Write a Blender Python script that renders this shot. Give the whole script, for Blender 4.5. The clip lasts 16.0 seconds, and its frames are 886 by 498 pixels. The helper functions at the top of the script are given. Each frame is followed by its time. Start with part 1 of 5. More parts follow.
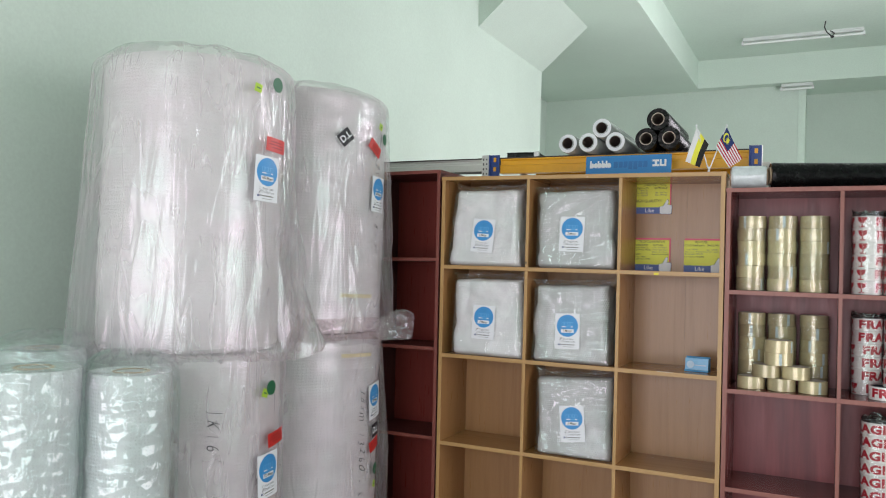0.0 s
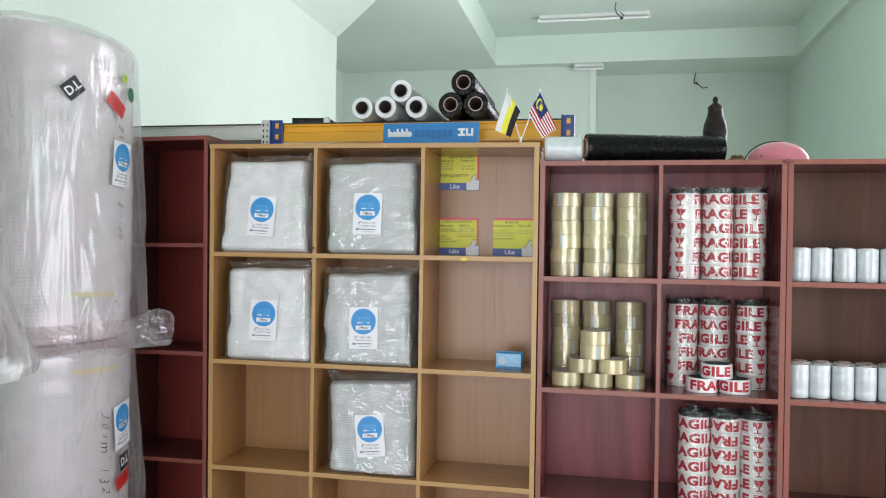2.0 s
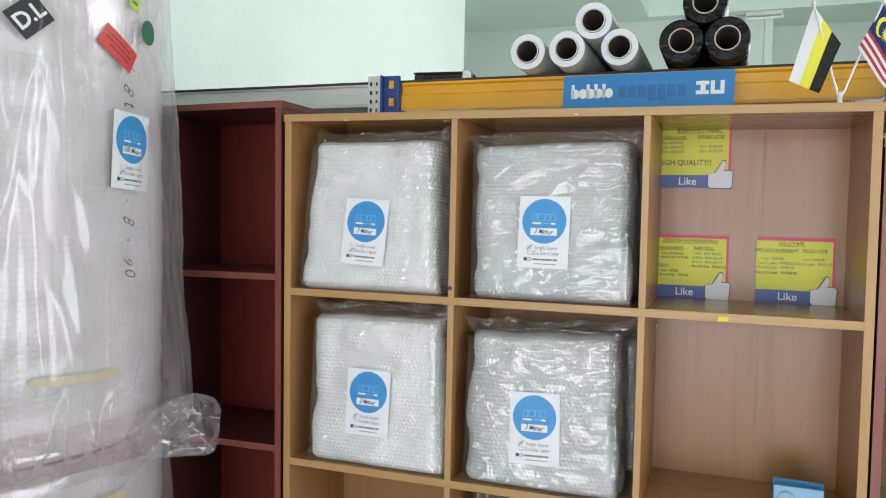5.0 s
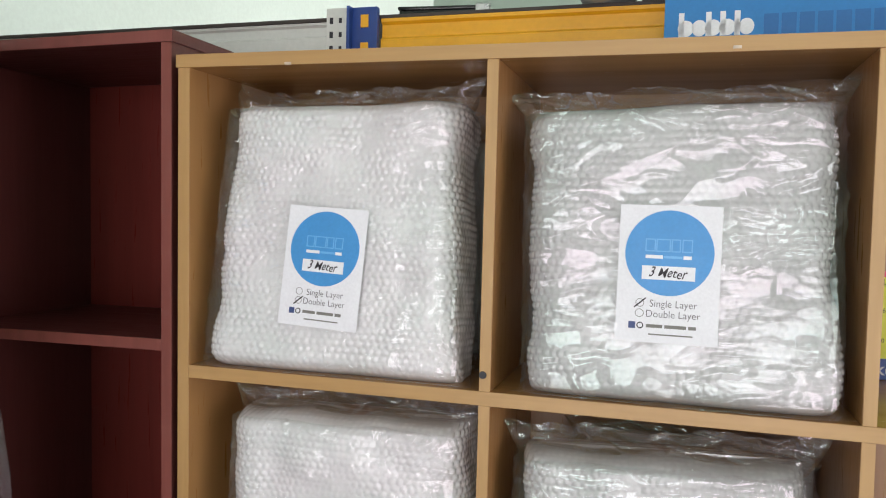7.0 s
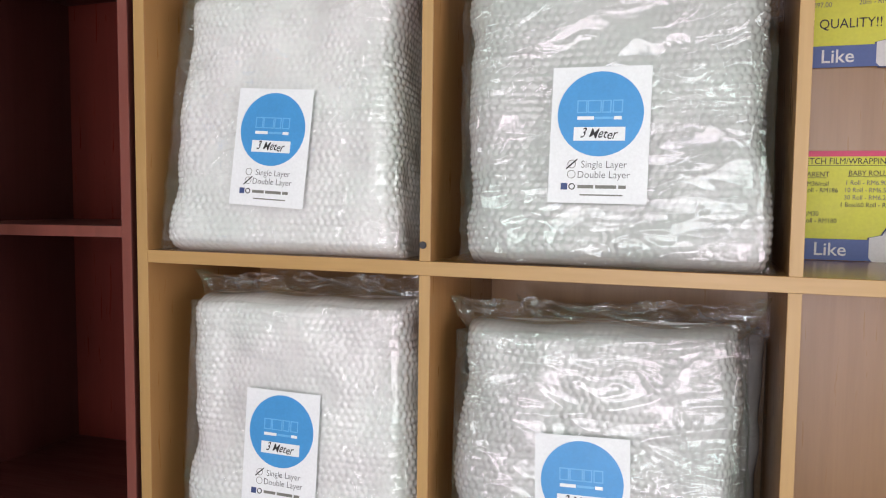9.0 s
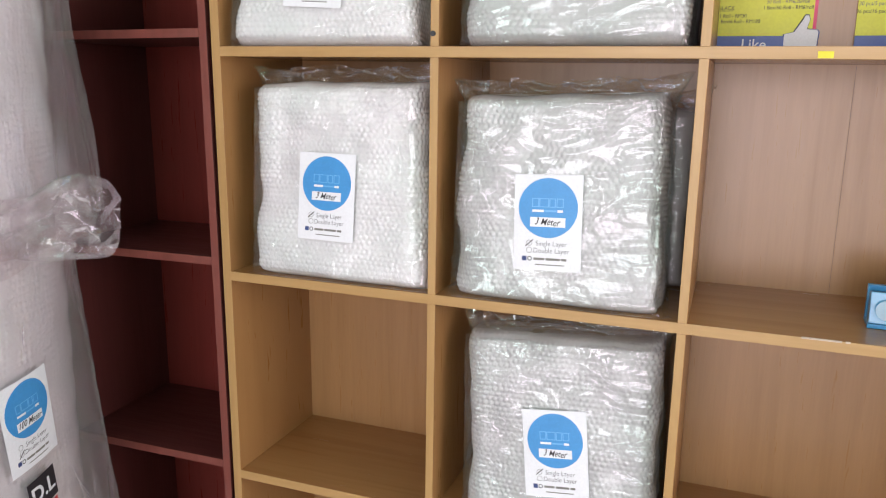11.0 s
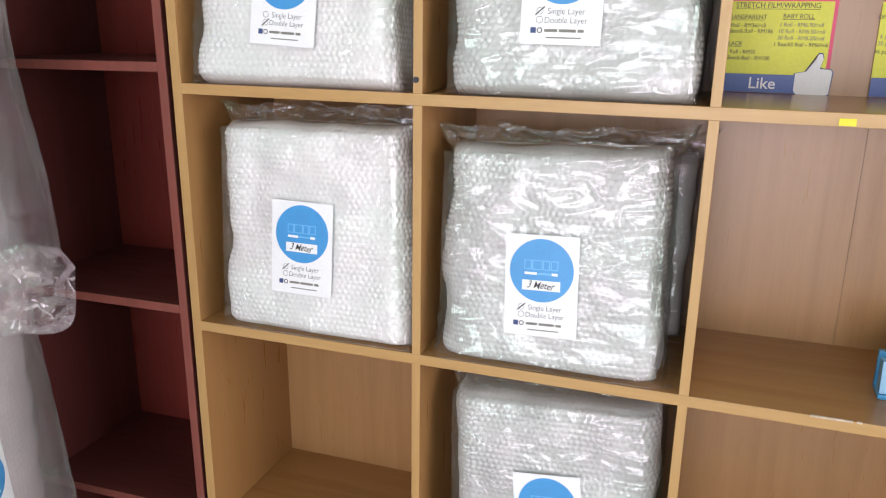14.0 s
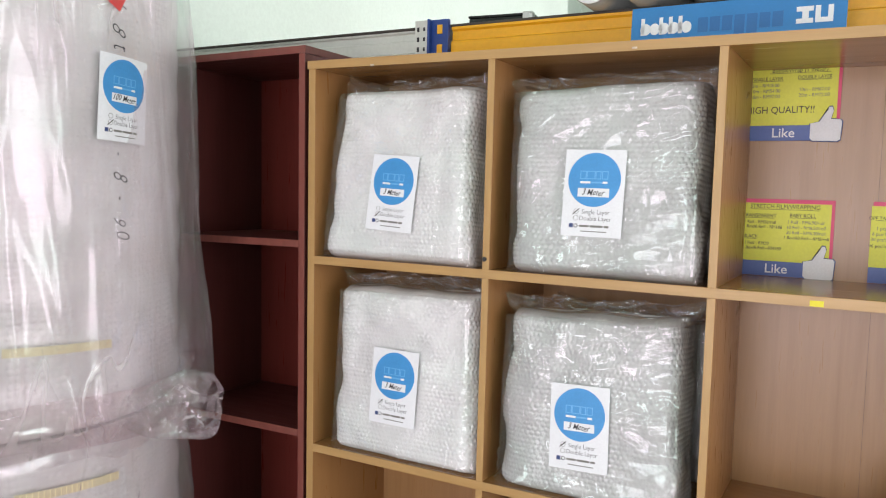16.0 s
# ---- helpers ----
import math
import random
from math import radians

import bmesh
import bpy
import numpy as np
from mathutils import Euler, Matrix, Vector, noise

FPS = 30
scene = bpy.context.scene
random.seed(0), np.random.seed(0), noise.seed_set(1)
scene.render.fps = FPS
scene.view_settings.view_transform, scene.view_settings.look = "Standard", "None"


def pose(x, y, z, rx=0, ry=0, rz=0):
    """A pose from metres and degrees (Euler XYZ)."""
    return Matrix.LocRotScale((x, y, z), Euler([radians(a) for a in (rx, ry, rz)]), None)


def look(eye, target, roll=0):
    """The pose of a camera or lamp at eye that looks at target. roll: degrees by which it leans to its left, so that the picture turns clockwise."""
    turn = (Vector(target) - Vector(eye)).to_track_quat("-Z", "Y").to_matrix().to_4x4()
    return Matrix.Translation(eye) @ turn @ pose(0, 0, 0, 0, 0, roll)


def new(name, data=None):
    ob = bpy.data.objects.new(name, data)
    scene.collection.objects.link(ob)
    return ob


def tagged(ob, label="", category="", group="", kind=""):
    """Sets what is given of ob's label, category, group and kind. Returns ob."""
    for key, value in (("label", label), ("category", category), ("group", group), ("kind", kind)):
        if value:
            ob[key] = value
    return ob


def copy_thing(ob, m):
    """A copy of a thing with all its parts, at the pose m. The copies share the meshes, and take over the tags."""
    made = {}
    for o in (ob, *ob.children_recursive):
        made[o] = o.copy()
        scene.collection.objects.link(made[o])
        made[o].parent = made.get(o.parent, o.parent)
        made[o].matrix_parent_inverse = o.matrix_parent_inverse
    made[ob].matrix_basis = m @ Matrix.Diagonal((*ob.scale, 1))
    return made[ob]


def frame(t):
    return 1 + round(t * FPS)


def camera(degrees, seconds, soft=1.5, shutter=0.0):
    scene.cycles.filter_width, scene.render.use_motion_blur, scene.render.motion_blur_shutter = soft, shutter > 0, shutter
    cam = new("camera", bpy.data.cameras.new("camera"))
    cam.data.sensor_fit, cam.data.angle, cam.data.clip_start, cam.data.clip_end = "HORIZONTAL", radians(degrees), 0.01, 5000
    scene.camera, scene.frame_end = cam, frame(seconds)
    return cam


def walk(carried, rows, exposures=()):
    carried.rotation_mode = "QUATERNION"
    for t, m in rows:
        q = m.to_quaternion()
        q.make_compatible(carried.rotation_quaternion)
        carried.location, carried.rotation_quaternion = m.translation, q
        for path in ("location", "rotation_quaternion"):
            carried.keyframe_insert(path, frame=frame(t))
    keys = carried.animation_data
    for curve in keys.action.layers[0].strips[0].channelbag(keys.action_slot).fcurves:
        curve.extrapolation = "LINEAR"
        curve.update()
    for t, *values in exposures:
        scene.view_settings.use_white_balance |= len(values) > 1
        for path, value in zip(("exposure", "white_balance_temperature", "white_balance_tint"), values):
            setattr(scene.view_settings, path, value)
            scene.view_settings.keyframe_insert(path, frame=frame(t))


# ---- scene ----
cam = camera(59.2, 16.0, soft=1.1)
PATH = [
    (0, (1.473, -2.996, 1.509), (0.589, -1.202, 1.55), 1.7),
    (0.5, (1.383, -2.832, 1.522), (0.49, -1.043, 1.554), 2.0),
    (1, (1.334, -2.762, 1.537), (0.515, -0.937, 1.57), 2.0),
    (1.5, (1.382, -2.656, 1.541), (0.76, -0.756, 1.558), 1.1),
    (2, (1.348, -2.519, 1.537), (0.942, -0.561, 1.533), 0.9),
    (2.5, (1.321, -2.371, 1.569), (0.943, -0.408, 1.516), 0.8),
    (3, (1.243, -2.19, 1.585), (0.843, -0.232, 1.504), 0.6),
    (3.5, (1.163, -2.021, 1.583), (0.706, -0.075, 1.514), 0.9),
    (4, (1.107, -1.813, 1.624), (0.588, 0.117, 1.535), 0.8),
    (4.5, (1.011, -1.653, 1.653), (0.414, 0.253, 1.557), 1.0),
    (5, (0.904, -1.483, 1.676), (0.213, 0.391, 1.589), 1.2),
    (5.2, (0.849, -1.427, 1.691), (0.164, 0.449, 1.586), 1.5),
    (7.3, (0.554, -0.757, 1.703), (-0.018, 1.157, 1.616), 1.3),
    (7.5, (0.547, -0.732, 1.704), (-0.034, 1.179, 1.608), 1.1),
    (8, (0.568, -0.719, 1.7), (-0.041, 1.182, 1.565), 0.7),
    (8.2, (0.584, -0.73, 1.681), (-0.028, 1.171, 1.556), 0.7),
    (10.3, (0.779, -1.027, 1.494), (0.071, 0.832, 1.289), 0.8),
    (10.5, (0.754, -1.07, 1.503), (0.109, 0.801, 1.212), 0.9),
    (11, (0.798, -1.098, 1.461), (0.124, 0.737, 1.039), 0.9),
    (11.5, (0.79, -1.117, 1.459), (0.142, 0.69, 0.9), 0.9),
    (12, (0.792, -1.122, 1.45), (0.153, 0.657, 0.798), 0.9),
    (12.5, (0.775, -1.132, 1.475), (0.159, 0.637, 0.773), 0.9),
    (13, (0.776, -1.102, 1.515), (0.144, 0.659, 0.807), 0.8),
    (13.5, (0.762, -1.043, 1.55), (0.131, 0.728, 0.866), 0.8),
    (14, (0.747, -0.988, 1.6), (0.136, 0.833, 1.045), 0.9),
    (14.5, (0.766, -0.958, 1.645), (0.102, 0.897, 1.302), 0.7),
    (15, (0.791, -1.002, 1.661), (0.082, 0.858, 1.468), 1.0),
    (15.5, (0.865, -1.103, 1.658), (0.06, 0.721, 1.511), 1.2),
    (16, (0.962, -1.211, 1.647), (-0.004, 0.534, 1.494), 1.5),
]
walk(cam, [(t, look(eye, target, roll)) for t, eye, target, roll in PATH],
     [(0, -0.53, 6600, 11), (1.5, -0.42, 6560, 11), (2.2, -0.22, 6450, 11), (3.5, -0.20, 6430, 10), (5.2, -0.26, 6500, 11), (7.5, -0.22, 6850, 16), (8.2, -0.19, 6850, 16),
      (10.5, 0.07, 6800, 17), (11, 0.09, 6790, 17), (12.5, 0.26, 6740, 17), (13.5, 0.25, 6720, 16), (14.2, 0.11, 6730, 16), (16, -0.08, 6800, 16)])

# ---- daylight ----
world = bpy.data.worlds.new("sky")
scene.world = world
world.use_nodes = True
wn, wl = world.node_tree.nodes, world.node_tree.links
sky = wn.new("ShaderNodeTexSky")
sky.sky_type, sky.sun_disc = "NISHITA", False
sky.sun_elevation, sky.sun_rotation = radians(52), radians(150)
wl.new(sky.outputs["Color"], wn["Background"].inputs["Color"])
wn["Background"].inputs["Strength"].default_value = 0.12

sun = new("sun", bpy.data.lights.new("sun", "SUN"))
sun.data.energy, sun.data.angle, sun.data.color = 2.0, radians(0.5), (1.0, 0.95, 0.88)
sun.matrix_world = look((0, 0, 0), (-0.31, 0.53, -0.79)) @ pose(0, 0, 0)

# sky light through the open shop front; side and rear lamps added, windows unseen
for name, sx, sy, watts, eye, target in (
        ("shopfront_daylight", 2.9, 2.5, 128, (0.85, -5.06, 1.35), (0.85, 0, 1.35)),
        ("added_side_daylight", 1.6, 1.7, 50, (3.53, -1.05, 1.55), (0, -1.05, 1.55)),
        ("added_rear_daylight", 1.9, 2.1, 222, (3.53, 2.85, 2.1), (0, 2.85, 2.1))):
    lamp = new(name, bpy.data.lights.new(name, "AREA"))
    lamp.data.shape, lamp.data.size, lamp.data.size_y = "RECTANGLE", sx, sy
    lamp.data.energy, lamp.data.color = watts, (1.0, 0.966, 1.045)
    lamp.matrix_world = look(eye, target)

# ---- materials ----
def material(name, color, rough=0.5, metal=0.0, spec=0.5, coat=0.0, trans=0.0):
    m = bpy.data.materials.new(name)
    m.use_nodes = True
    b = m.node_tree.nodes["Principled BSDF"]
    b.inputs["Base Color"].default_value = (*color, 1)
    b.inputs["Roughness"].default_value = rough
    b.inputs["Metallic"].default_value = metal
    b.inputs["Specular IOR Level"].default_value = spec
    b.inputs["Coat Weight"].default_value = coat
    b.inputs["Transmission Weight"].default_value = trans
    return m


def nodes_of(m):
    t = m.node_tree
    return t.nodes, t.links, t.nodes["Principled BSDF"]


def coords(m, scale, space="Object"):
    n, l, _ = nodes_of(m)
    c, mp = n.new("ShaderNodeTexCoord"), n.new("ShaderNodeMapping")
    mp.inputs["Scale"].default_value = scale
    l.new(c.outputs[space], mp.inputs["Vector"])
    return mp.outputs["Vector"]


def noise_node(m, vec, scale, detail=4.0, rough=0.55, dist=0.0):
    n, l, _ = nodes_of(m)
    t = n.new("ShaderNodeTexNoise")
    t.inputs["Scale"].default_value, t.inputs["Detail"].default_value = scale, detail
    t.inputs["Roughness"].default_value, t.inputs["Distortion"].default_value = rough, dist
    l.new(vec, t.inputs["Vector"])
    return t.outputs["Fac"]


def ramp(m, fac, stops):
    n, l, _ = nodes_of(m)
    r = n.new("ShaderNodeValToRGB")
    e = r.color_ramp.elements
    while len(e) < len(stops):
        e.new(0.5)
    for el, (p, c) in zip(e, stops):
        el.position, el.color = p, (*c, 1)
    l.new(fac, r.inputs["Fac"])
    return r.outputs["Color"]


def bump(m, height, strength, distance):
    n, l, b = nodes_of(m)
    k = n.new("ShaderNodeBump")
    k.inputs["Strength"].default_value, k.inputs["Distance"].default_value = strength, distance
    l.new(height, k.inputs["Height"])
    l.new(k.outputs["Normal"], b.inputs["Normal"])
    return k


def mul(m, a, b_):
    n, l, _ = nodes_of(m)
    x = n.new("ShaderNodeMix")
    x.data_type, x.blend_type = "RGBA", "MULTIPLY"
    x.inputs["Factor"].default_value = 1.0
    l.new(a, x.inputs["A"])
    l.new(b_, x.inputs["B"])
    return x.outputs["Result"]


def varied(name, color, rough=0.6, amount=0.08, scale=6.0, fine=160.0, relief=0.2, depth=0.0006, **kw):
    """A plain surface with stains at a large scale and grain at a small one."""
    m = material(name, color, rough, **kw)
    n, l, b = nodes_of(m)
    v = coords(m, (1, 1, 1))
    lo, hi = tuple(c * (1 - amount) for c in color), tuple(min(1, c * (1 + amount)) for c in color)
    big = ramp(m, noise_node(m, v, scale, 5), [(0.3, lo), (0.7, hi)])
    small = noise_node(m, v, fine, 3)
    g = ramp(m, small, [(0.3, (0.93,) * 3), (0.7, (1.0,) * 3)])
    l.new(mul(m, big, g), b.inputs["Base Color"])
    r = ramp(m, noise_node(m, v, scale * 3, 4), [(0.3, (rough * 0.85,) * 3), (0.7, (min(1, rough * 1.15),) * 3)])
    l.new(r, b.inputs["Roughness"])
    bump(m, small, relief, depth)
    return m


def wood(name, dark, light, axis="z", rough=0.3, coat=0.0, stretch=18.0, scale=9.0, contrast=0.08):
    """Printed wood laminate with its grain along an axis."""
    m = material(name, light, rough, coat=coat)
    n, l, b = nodes_of(m)
    s = {"x": (1, stretch, stretch), "y": (stretch, 1, stretch), "z": (stretch, stretch, 1)}[axis]
    info = n.new("ShaderNodeObjectInfo")
    c = n.new("ShaderNodeTexCoord")
    add = n.new("ShaderNodeVectorMath")
    add.operation = "ADD"
    sc = n.new("ShaderNodeVectorMath")
    sc.operation = "SCALE"
    sc.inputs["Scale"].default_value = 7.3
    comb = n.new("ShaderNodeCombineXYZ")
    for k in range(3):
        l.new(info.outputs["Random"], comb.inputs[k])
    l.new(comb.outputs["Vector"], sc.inputs[0])
    l.new(c.outputs["Object"], add.inputs[0])
    l.new(sc.outputs["Vector"], add.inputs[1])
    mp = n.new("ShaderNodeMapping")
    mp.inputs["Scale"].default_value = s
    l.new(add.outputs["Vector"], mp.inputs["Vector"])
    v = mp.outputs["Vector"]
    broad = noise_node(m, v, scale * 0.22, 3, 0.5, 0.6)
    fine = noise_node(m, v, scale, 6, 0.65, 0.2)
    a = ramp(m, broad, [(0.28, dark), (0.5, tuple((p * 0.35 + q * 0.65) for p, q in zip(dark, light))), (0.74, light)])
    g = ramp(m, fine, [(0.3, (1 - contrast,) * 3), (0.62, (1.0,) * 3)])
    l.new(mul(m, a, g), b.inputs["Base Color"])
    l.new(ramp(m, fine, [(0.3, (rough * 1.25,) * 3), (0.7, (rough * 0.85,) * 3)]), b.inputs["Roughness"])
    b.inputs["Coat Roughness"].default_value = 0.24
    bump(m, fine, 0.025, 0.0003)
    return m


def film(name, tint, gloss=0.06, haze=0.15, rough=0.12, rim=0.4, stretch=(1, 1, 1), lines=14.0, width=0.035, relief=0.5, whiten=0.2, facets=0.0):
    """Thin plastic film: part clear, part hazy, with sharp creases that whiten and catch the light."""
    m = bpy.data.materials.new(name)
    m.use_nodes = True
    n, l = m.node_tree.nodes, m.node_tree.links
    n.remove(n["Principled BSDF"])
    out = n["Material Output"]
    tr, gl = n.new("ShaderNodeBsdfTransparent"), n.new("ShaderNodeBsdfGlossy")
    df, tl = n.new("ShaderNodeBsdfDiffuse"), n.new("ShaderNodeBsdfTranslucent")
    tr.inputs["Color"].default_value = (*[0.5 + 0.5 * c for c in tint], 1)
    gl.inputs["Roughness"].default_value = rough
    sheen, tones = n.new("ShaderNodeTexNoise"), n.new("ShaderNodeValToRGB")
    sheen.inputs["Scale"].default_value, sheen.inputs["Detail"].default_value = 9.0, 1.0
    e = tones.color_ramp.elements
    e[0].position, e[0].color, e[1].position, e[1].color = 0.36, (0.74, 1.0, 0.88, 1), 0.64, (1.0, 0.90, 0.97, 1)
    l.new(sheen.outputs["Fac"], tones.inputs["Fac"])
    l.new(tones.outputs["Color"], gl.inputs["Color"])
    df.inputs["Color"].default_value = tl.inputs["Color"].default_value = (*tint, 1)
    c, mp = n.new("ShaderNodeTexCoord"), n.new("ShaderNodeMapping")
    mp.inputs["Scale"].default_value = stretch
    l.new(c.outputs["Object"], mp.inputs["Vector"])
    l.new(c.outputs["Object"], sheen.inputs["Vector"])

    def math_node(op, x, y):
        k = n.new("ShaderNodeMath")
        k.operation = op
        for slot, val in zip(k.inputs, (x, y)):
            if isinstance(val, (int, float)):
                slot.default_value = val
            else:
                l.new(val, slot)
        return k.outputs[0]

    def ridges(scale, wide):
        """Thin lines along the middle level of a noise."""
        t = n.new("ShaderNodeTexNoise")
        t.inputs["Scale"].default_value, t.inputs["Detail"].default_value = scale, 2.5
        t.inputs["Distortion"].default_value = 0.5
        l.new(mp.outputs["Vector"], t.inputs["Vector"])
        d = math_node("ABSOLUTE", math_node("SUBTRACT", t.outputs["Fac"], 0.5), 0.0)
        r = n.new("ShaderNodeMapRange")
        r.interpolation_type = "SMOOTHSTEP"
        r.inputs["From Min"].default_value, r.inputs["From Max"].default_value = 0.0, wide
        r.inputs["To Min"].default_value, r.inputs["To Max"].default_value = 1.0, 0.0
        l.new(d, r.inputs["Value"])
        return r.outputs["Result"], t.outputs["Fac"]
    r1, n1 = ridges(lines, width)
    r2, n2 = ridges(lines * 2.6, width * 1.3)
    patchy = n.new("ShaderNodeTexNoise")
    patchy.inputs["Scale"].default_value = lines * 0.6
    l.new(c.outputs["Object"], patchy.inputs["Vector"])
    keep = n.new("ShaderNodeMapRange")
    keep.inputs["From Min"].default_value, keep.inputs["From Max"].default_value = 0.42, 0.62
    l.new(patchy.outputs["Fac"], keep.inputs["Value"])
    crease = math_node("MULTIPLY", math_node("ADD", r1, math_node("MULTIPLY", r2, 0.5)), keep.outputs["Result"])
    cells = n.new("ShaderNodeTexVoronoi")
    cells.inputs["Scale"].default_value = lines * 1.5
    l.new(mp.outputs["Vector"], cells.inputs["Vector"])
    k = n.new("ShaderNodeBump")
    k.inputs["Strength"].default_value, k.inputs["Distance"].default_value = relief, 0.004
    flats = math_node("ADD", math_node("MULTIPLY", n2, 0.35), math_node("MULTIPLY", cells.outputs["Distance"], facets))
    l.new(math_node("ADD", crease, flats), k.inputs["Height"])
    l.new(k.outputs["Normal"], gl.inputs["Normal"])
    cloudy, milk, top = n.new("ShaderNodeMixShader"), n.new("ShaderNodeMixShader"), n.new("ShaderNodeMixShader")
    cloudy.inputs["Fac"].default_value = 0.4
    l.new(df.outputs[0], cloudy.inputs[1])
    l.new(tl.outputs[0], cloudy.inputs[2])
    l.new(math_node("ADD", math_node("MULTIPLY", crease, whiten), haze), milk.inputs["Fac"])
    l.new(tr.outputs[0], milk.inputs[1])
    l.new(cloudy.outputs[0], milk.inputs[2])
    fr, mr = n.new("ShaderNodeLayerWeight"), n.new("ShaderNodeMapRange")
    fr.inputs["Blend"].default_value = 0.35
    l.new(k.outputs["Normal"], fr.inputs["Normal"])
    l.new(fr.outputs["Fresnel"], mr.inputs["Value"])
    mr.inputs["To Min"].default_value, mr.inputs["To Max"].default_value = gloss, rim
    l.new(mr.outputs["Result"], top.inputs["Fac"])
    l.new(milk.outputs[0], top.inputs[1])
    l.new(gl.outputs[0], top.inputs[2])
    l.new(top.outputs[0], out.inputs["Surface"])
    return m


def bubbly(name, color, pitch=0.0095, rough=0.22, relief=0.6, sss=0.0):
    """Bubble wrap: rows of small round cushions of clear film, white in the mass."""
    m = material(name, color, rough, coat=0.55)
    n, l, b = nodes_of(m)
    b.inputs["Coat Roughness"].default_value = 0.06
    b.inputs["Subsurface Weight"].default_value = sss
    b.inputs["Subsurface Radius"].default_value = (1.0, 1.0, 1.0)
    b.inputs["Subsurface Scale"].default_value = 0.012
    v = coords(m, (1, 1, 1))
    vor = n.new("ShaderNodeTexVoronoi")
    vor.inputs["Scale"].default_value, vor.inputs["Randomness"].default_value = 1 / pitch, 0.35
    l.new(v, vor.inputs["Vector"])
    big = noise_node(m, v, 14, 5)
    cells = ramp(m, vor.outputs["Distance"], [(0.15, (1, 1, 1)), (0.6, (0.93, 0.94, 0.94))])
    patch = ramp(m, big, [(0.3, tuple(c * 0.86 for c in color)), (0.65, color)])
    l.new(mul(m, patch, cells), b.inputs["Base Color"])
    mr = n.new("ShaderNodeMapRange")
    mr.inputs["From Min"].default_value, mr.inputs["From Max"].default_value = 0.1, 0.6
    mr.inputs["To Min"].default_value, mr.inputs["To Max"].default_value = 1.0, 0.0
    mr.interpolation_type = "SMOOTHSTEP"
    l.new(vor.outputs["Distance"], mr.inputs["Value"])
    bump(m, mr.outputs["Result"], relief, 0.0025)
    return m


mint = varied("mint_wall_paint", (0.585, 0.69, 0.612), 0.72, 0.03, 1.6, 90, 0.25, 0.0008)
white_paint = varied("pale_ceiling_paint", (0.65, 0.775, 0.685), 0.8, 0.03, 1.2, 70, 0.2, 0.0008)
tile = varied("grey_floor_tile", (0.34, 0.315, 0.28), 0.25, 0.06, 3.0, 60, 0.05, 0.0003)
concrete = varied("outside_concrete", (0.34, 0.33, 0.31), 0.9, 0.15, 0.8, 30, 0.5, 0.003)
oak_v = wood("oak_laminate_upright", (0.345, 0.172, 0.060), (0.385, 0.197, 0.073), "z", 0.30, stretch=12.0, contrast=0.03)
oak_h = wood("oak_laminate_level", (0.345, 0.172, 0.058), (0.41, 0.213, 0.080), "x", 0.22)
oak_edge_v = wood("oak_edge_band_upright", (0.44, 0.258, 0.092), (0.50, 0.305, 0.12), "z", 0.35)
oak_edge_h = wood("oak_edge_band_level", (0.44, 0.258, 0.092), (0.50, 0.305, 0.12), "x", 0.35)
oak_back = wood("oak_backing_board", (0.335, 0.178, 0.070), (0.39, 0.216, 0.092), "z", 0.30, 0.15)
# mahogany panels and shelves toned down for the roll's shadow inside the case
mah_v = wood("shaded_mahogany_upright", (0.085, 0.021, 0.018), (0.105, 0.026, 0.022), "z", 0.4)
mah_h = wood("shaded_mahogany_level", (0.085, 0.021, 0.018), (0.105, 0.026, 0.022), "x", 0.4)
mah_edge = wood("mahogany_edge_band", (0.19, 0.052, 0.038), (0.23, 0.064, 0.048), "z", 0.35)
mah_back = wood("mahogany_backing_board", (0.20, 0.034, 0.026), (0.235, 0.043, 0.033), "z", 0.3)
che_v = wood("cherry_laminate_upright", (0.125, 0.032, 0.029), (0.175, 0.047, 0.041), "z", 0.24)
che_h = wood("cherry_laminate_level", (0.125, 0.032, 0.029), (0.175, 0.047, 0.041), "x", 0.22)
che_edge = wood("cherry_edge_band", (0.24, 0.08, 0.058), (0.29, 0.10, 0.073), "z", 0.35)
che_back = wood("cherry_backing_board", (0.165, 0.024, 0.027), (0.30, 0.055, 0.056), "z", 0.34, 0.0, stretch=11, scale=6, contrast=0.18)
wal_v = wood("walnut_laminate_upright", (0.08, 0.038, 0.028), (0.12, 0.06, 0.044), "z", 0.28)
wal_back = wood("walnut_backing_board", (0.10, 0.040, 0.023), (0.185, 0.080, 0.047), "z", 0.33, stretch=11, scale=6, contrast=0.18)
dark_gap = varied("board_core", (0.22, 0.15, 0.09), 0.9, 0.2, 30, 300)
bubble_white = bubbly("bubble_wrap_white", (0.60, 0.607, 0.602), 0.0076, 0.10, 0.10, 0.12)
# whiter wrap, used for the two left-hand packs
bubble_whiter = bubbly("bubble_wrap_whiter", (0.87, 0.872, 0.867), 0.0076, 0.12, 0.10, 0.12)
bubble_clear = bubbly("bubble_wrap_clear", (0.72, 0.77, 0.76), 0.009, 0.16, 0.7)
bubble_roll = bubbly("bubble_wrap_roll", (0.83, 0.812, 0.82), 0.011, 0.28, 0.4)
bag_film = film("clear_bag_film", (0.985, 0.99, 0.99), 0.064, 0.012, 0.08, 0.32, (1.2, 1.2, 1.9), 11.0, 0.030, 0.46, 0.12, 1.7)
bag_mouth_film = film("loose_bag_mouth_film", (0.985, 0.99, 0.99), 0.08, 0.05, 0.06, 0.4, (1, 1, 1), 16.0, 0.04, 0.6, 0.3)
